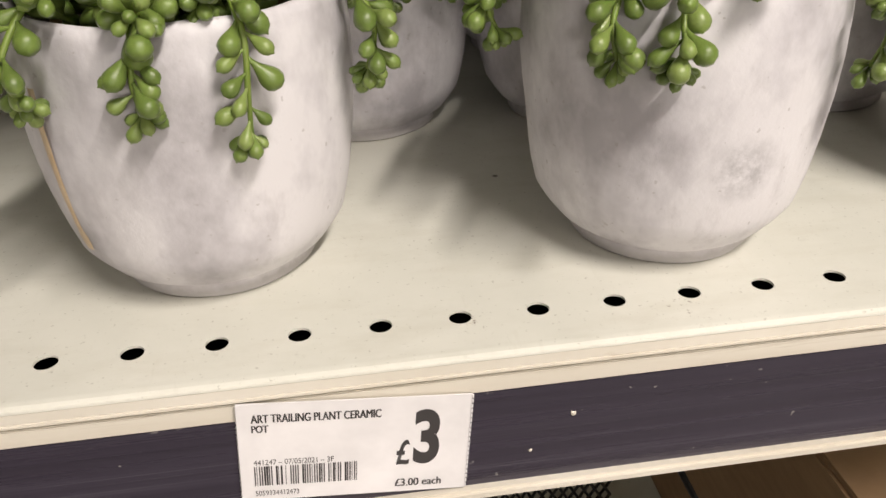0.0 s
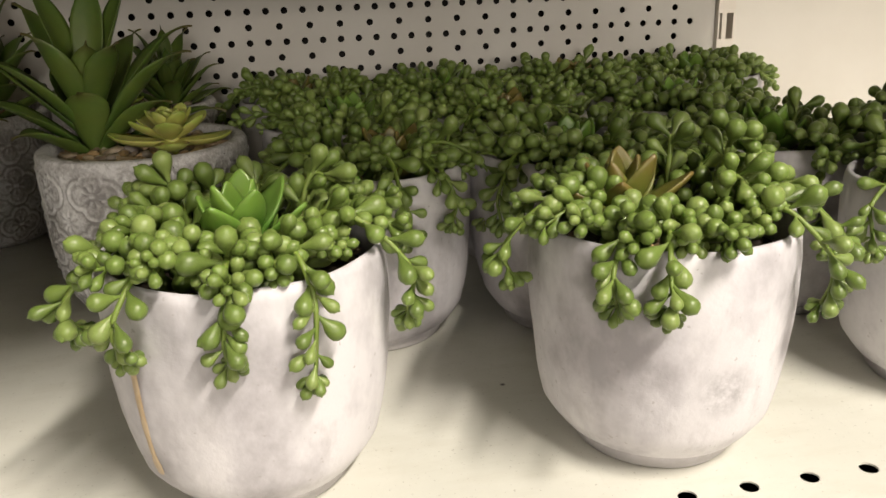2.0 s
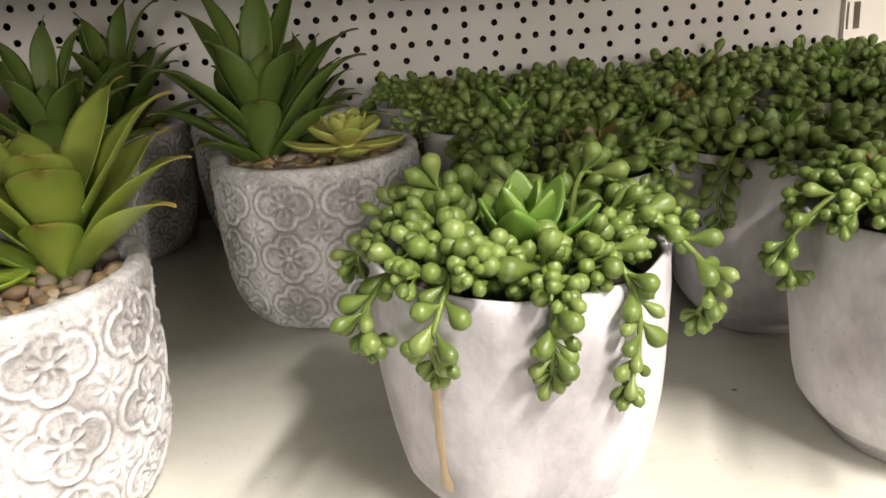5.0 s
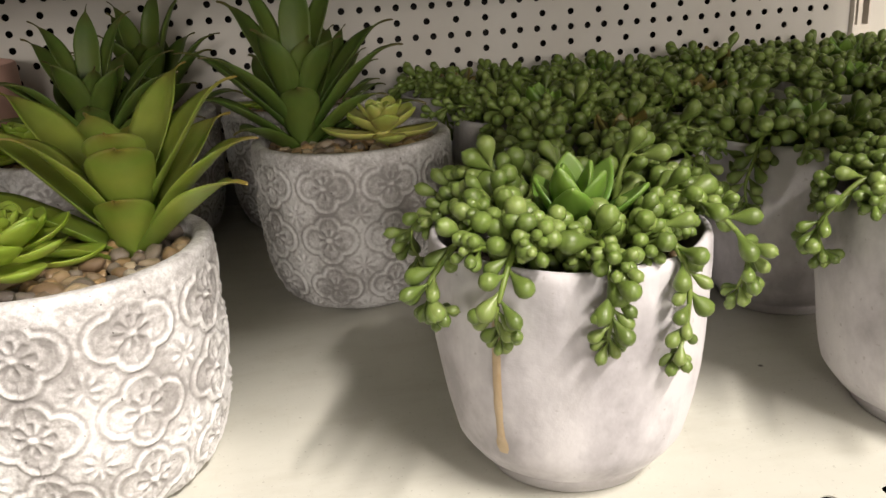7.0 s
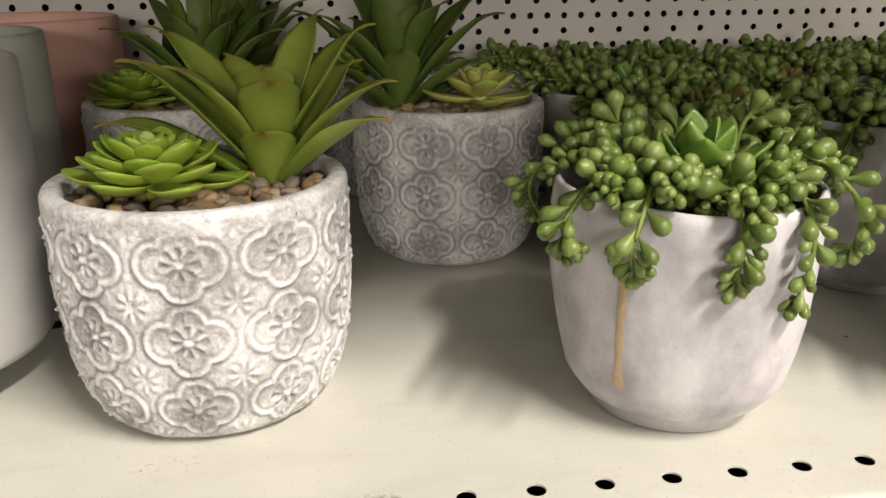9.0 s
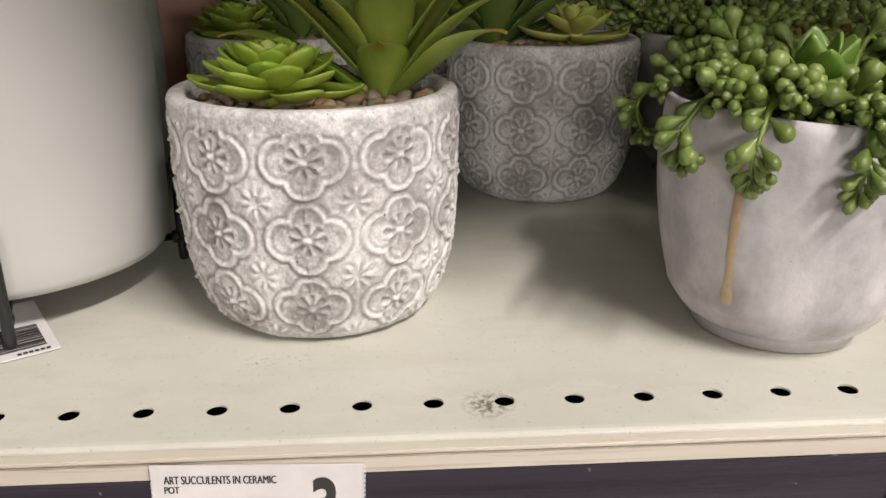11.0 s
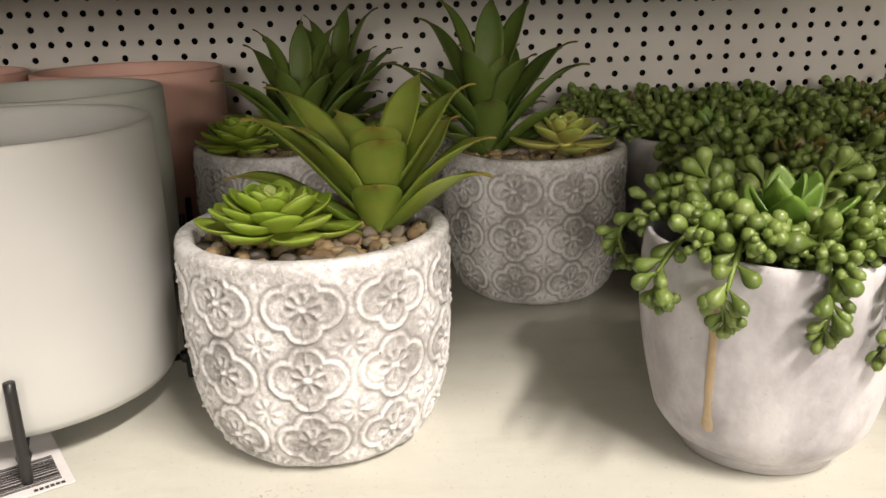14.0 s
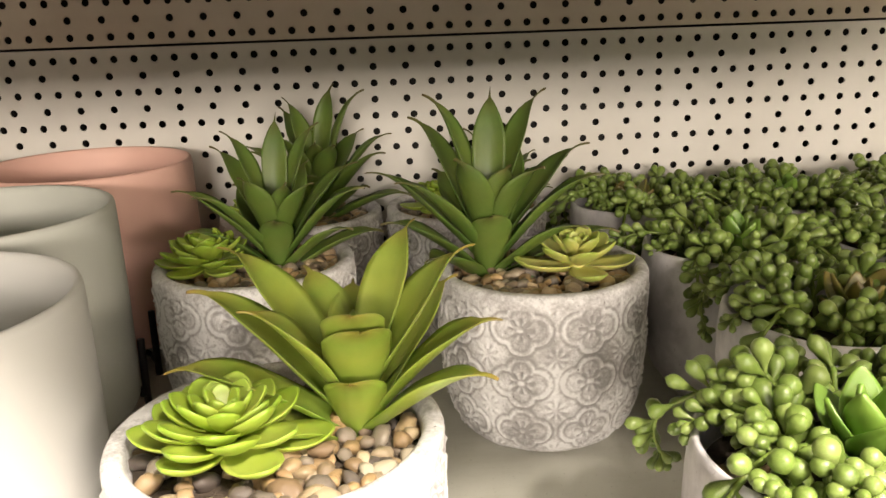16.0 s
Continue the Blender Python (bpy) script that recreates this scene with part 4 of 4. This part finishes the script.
def rosette(parent, x, y, z, radius, seed, mat, layers=(6, 8, 8, 7, 6, 5)):
    rng = random.Random(seed)
    core = child("rosette_core", mesh_of("rosette_core", *lathe([(0, -0.006), (0.004, -0.006), (0.005, 0.0), (0.004, 0.012), (0, 0.016)], 10), mat), parent, pose(x, y, z))
    for li, n in enumerate(layers):
        k = li / (len(layers) - 1)
        for i in range(n):
            L = radius * (1.0 - 0.70 * k) * rng.uniform(0.92, 1.08)
            me = blade_mesh("rosette_leaf", L, L * (0.60 + 0.1 * k), 0.0036, 95 - 63 * k + rng.uniform(-6, 6), -36 + 16 * k, 0.85, mat, tip=0.62, base=0.38, rows=14, cols=7, recurve=-16, power=3.6)
            child("rosette_leaf", me, core, pose(0, 0, 0.011 * k, 0, 0, 360 * (i + 0.5 * (li % 2)) / n + rng.uniform(-6, 6)) @ Matrix.Translation((0.002, 0, 0)))


def succulent_pot(x, y, phase, aloe_at, scale, rosette_at, seed, dark, pale, label, turn=0.0):
    pot = empty("succulent_pot", x, y, SHELF)
    tagged(pot, label, "potted plant", "succulents in relief pots")
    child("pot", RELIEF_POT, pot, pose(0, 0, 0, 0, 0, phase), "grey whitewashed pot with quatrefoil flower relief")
    child("soil", mesh_of("soil", *lathe([(0.0, 0.0870), (0.05, 0.0866), (0.0505, 0.079)], 32), M_SOIL), pot)
    pebbles(pot, 0.0487, 0.0890, 150, seed, 0.0043, 60)
    aloe(pot, *aloe_at, seed + 1, M_ALOE_SHADED if dark else M_ALOE, ALOE_TALL if dark else ALOE_OPEN, scale, turn)
    rosette(pot, *rosette_at, seed + 2, M_ROSETTE_PALE if pale else M_ROSETTE, (4, 6, 6, 5) if pale else (6, 8, 8, 7, 6, 5))
    return pot


succulent_pot(-0.1690, 0.0955, 17.5, (0.029, 0.010), 1.0, (-0.016, -0.008, 0.094, 0.034), 21, False, False, "bright green aloe and rosette with pebbles in a whitewashed relief pot")
succulent_pot(-0.0420, 0.2720, -2.5, (-0.028, 0.012), 1.06, (0.018, -0.010, 0.095, 0.033), 31, True, True, "aloe with shade in its leaf colour and pale yellow rosette with pebbles in a relief pot")
succulent_pot(-0.2090, 0.3100, 15, (0.014, 0.006), 0.90, (-0.026, -0.008, 0.095, 0.030), 41, True, False, "aloe with shade in its leaf colour and green rosette with pebbles in a shaded relief pot", 8)
succulent_pot(-0.1930, 0.4330, 25, (0.014, 0.004), 0.96, (-0.030, -0.010, 0.095, 0.024), 51, True, False, "aloe with shade in its leaf colour in a whitewashed relief pot before the back panel", -14)
succulent_pot(-0.0700, 0.4330, 0, (0.026, 0.008), 0.66, (-0.020, -0.008, 0.096, 0.028), 61, True, False, "aloe and green rosette in a relief pot before the back panel", 20)


# ---- glazed planters on wire stands ----
def planter(x, y, mat, label, turn):
    pl = empty("planter", x, y, SHELF)
    tagged(pl, label, "planter", "glazed planters on stands")
    prof = [(0, 0.0165), (0.064, 0.0165), (0.0690, 0.0182), (0.0712, 0.0222), (0.0722, 0.045), (0.0727, 0.085), (0.0724, 0.132), (0.0722, 0.1375), (0.0715, 0.1395), (0.0703, 0.1400), (0.0688, 0.1390), (0.0680, 0.135), (0.0675, 0.05), (0.064, 0.026), (0, 0.024)]
    child("bowl", mesh_of("planter_bowl", *lathe(refine(prof, 0.006), 96), mat), pl)
    stand = child("stand", mesh_of("stand_ring", *tube([(0.050 * math.cos(a), 0.050 * math.sin(a), 0.0143) for a in np.linspace(0, 2 * math.pi, 49)], 0.0018, 6), M_BLACK), pl, None, "black wire plant stand")
    for k in range(4):
        a = radians(turn + 90 * k)
        ca, sa = math.cos(a), math.sin(a)
        pts = [(0.0762 * ca, 0.0762 * sa, 0.0006), (0.0760 * ca, 0.0760 * sa, 0.012), (0.0762 * ca, 0.0762 * sa, 0.030), (0.0766 * ca, 0.0766 * sa, 0.047)]
        leg = child("leg", mesh_of("stand_leg", *tube(smooth_curve(pts, 12), 0.0024, 8), M_BLACK), stand)
        v, f = lathe([(0, -0.003), (0.0025, -0.0028), (0.0034, 0), (0.0025, 0.0028), (0, 0.003)], 8)
        child("weld_knob", mesh_of("weld_knob", v, f, M_BLACK), stand, pose(0.0740 * ca, 0.0740 * sa, 0.0125))
    bar = [child("cross_bar", mesh_of("cross_bar", *tube([(0.075 * math.cos(radians(turn + q)), 0.075 * math.sin(radians(turn + q)), 0.0125), (-0.075 * math.cos(radians(turn + q)), -0.075 * math.sin(radians(turn + q)), 0.0125)], 0.0018, 6), M_BLACK), stand) for q in (0, 90)]
    return pl


planter(-0.3155, 0.1220, M_WHITE, "matt white glazed planter on a black wire stand", -70)
planter(-0.3500, 0.2745, M_GREY, "grey-green glazed planter on a black wire stand", -60)
planter(-0.3400, 0.4225, M_PINK, "dusty pink glazed planter before the back panel", -50)
planter(-0.4930, 0.4200, M_PINK, "dusty pink glazed planter before the back panel", -40)


def hang_tag():
    """A curled white card with a barcode, lying under the white planter's stand."""
    tag = empty("hang_tag", -0.2700, 0.0500, SHELF + 0.0006, 122)
    tagged(tag, "white card tag with a barcode lying on the shelf", "tag")
    verts, faces = [], []
    L, W, n = 0.052, 0.036, 14
    for i in range(n + 1):
        for w in (0, W):
            for th in (0, 0.0004):
                verts.append((L * i / n, w, th + 0.0016 * (i / n) ** 2))
    for i in range(n):
        o = 4 * i
        faces += [(o + 1, o + 5, o + 7, o + 3), (o, o + 2, o + 6, o + 4), (o, o + 4, o + 5, o + 1), (o + 2, o + 3, o + 7, o + 6)]
    faces += [(0, 1, 3, 2), (4 * n, 4 * n + 2, 4 * n + 3, 4 * n + 1)]
    child("card", mesh_of("tag_card", verts, faces, M_PAPER, False), tag)
    rng = random.Random(4)
    bm = bmesh.new()
    x = 0.006
    while x < 0.028:
        w = rng.choice((0.0004, 0.0007, 0.0011))
        z = 0.0005 + 0.0016 * (x / L) ** 2
        box(bm, x, x + w, 0.004, 0.028, z, z + 0.0002)
        x += w + rng.choice((0.0004, 0.0006, 0.0009))
    tagged(part("barcode", bm, M_INK, tag, "printed barcode"), kind="stuff")
    bm = bmesh.new()
    for i in range(6):
        box(bm, 0.0015, 0.0032, 0.0035 + 0.0021 * i, 0.0050 + 0.0021 * i, 0.0005, 0.0007)
    part("print_bar", bm, M_INK, tag)


hang_tag()


# ---- goods on the shelf below ----
def wire_basket(x, y, z0, w, d, h):
    b = empty("wire_basket", x, y, z0)
    tagged(b, "dark diamond mesh wire basket on the shelf below", "basket")
    v, f = [], []
    n = 22
    for face in range(2):
        for i in range(-12, n + 12):
            for s in (1, -1):
                p0, p1 = i / n * w, i / n * w + s * h * 0.55
                pts = [(p0 - w / 2, -d / 2 + face * d + 0.0006 * s, 0.001), (p1 - w / 2, -d / 2 + face * d + 0.0006 * s, h)]
                a, c = pts
                lo, hi = -w / 2, w / 2
                t0, t1 = 0.0, 1.0
                dx = c[0] - a[0]
                for lim, sg in ((lo, -1), (hi, 1)):
                    t = (lim - a[0]) / dx
                    if dx * sg > 0:
                        t1 = min(t1, t)
                    else:
                        t0 = max(t0, t)
                if t1 - t0 < 0.02:
                    continue
                q0, q1 = Vector(a).lerp(Vector(c), t0), Vector(a).lerp(Vector(c), t1)
                tv, tf = tube([q0, q1], 0.0011, 4)
                o = len(v)
                v += tv
                f += [tuple(k + o for k in face_) for face_ in tf]
    child("mesh_side", mesh_of("mesh_side", v, f, M_BLACK), b)
    rim = [(-w / 2, -d / 2, h), (w / 2, -d / 2, h), (w / 2, d / 2, h), (-w / 2, d / 2, h), (-w / 2, -d / 2, h)]
    child("rim", mesh_of("basket_rim", *tube(rim, 0.0025, 6), M_BLACK), b)
    part("base", box(bmesh.new(), -w / 2, w / 2, -d / 2, d / 2, 0, 0.002), M_BLACK, b)


wire_basket(0.150, 0.12, 0.62, 0.17, 0.16, 0.19)
crate = empty("cardboard_box", 0.42, 0.14, 0.62)
tagged(crate, "brown cardboard box on the shelf below", "box")
part("carton", box(bmesh.new(), -0.12, 0.12, -0.12, 0.14, 0, 0.21, 0.002), M_CARD, crate)
part("flap", box(bmesh.new(), -0.118, 0.118, -0.118, 0.01, 0.2105, 0.2125), M_CARD, crate)
card = empty("swing_tag", 0.235, 0.06, 0.62)
tagged(card, "white card swing tag leaning on the basket", "tag")
tagp = part("card", box(bmesh.new(), -0.035, 0.035, -0.0004, 0.0004, 0, 0.19), M_PAPER, card)
bm = bmesh.new()
for i in range(7):
    box(bm, -0.028, 0.016 - 0.004 * (i % 3), -0.0008, -0.0005, 0.125 + 0.007 * i, 0.1275 + 0.007 * i)
part("print_bar", bm, M_INK, card)

# a pink fleck and two pale marks on the dark strip
for fx, fz, fr, mat in ((-0.087, -0.0305, 0.0011, M_PINK), (0.130, -0.0215, 0.0011, M_RAIL), (0.117, -0.0345, 0.0006, M_RAIL), (-0.041, -0.0415, 0.0007, M_RAIL)):
    v, f = lathe([(0, 0.0), (fr, 0.0), (fr * 0.8, 0.0003), (0, 0.0004)], 9, 0.6, fx * 50)
    child("dried_fleck", mesh_of("dried_fleck", [(a, -c, b) for a, b, c in v], f, mat), rail, pose(fx, -0.0260, fz))
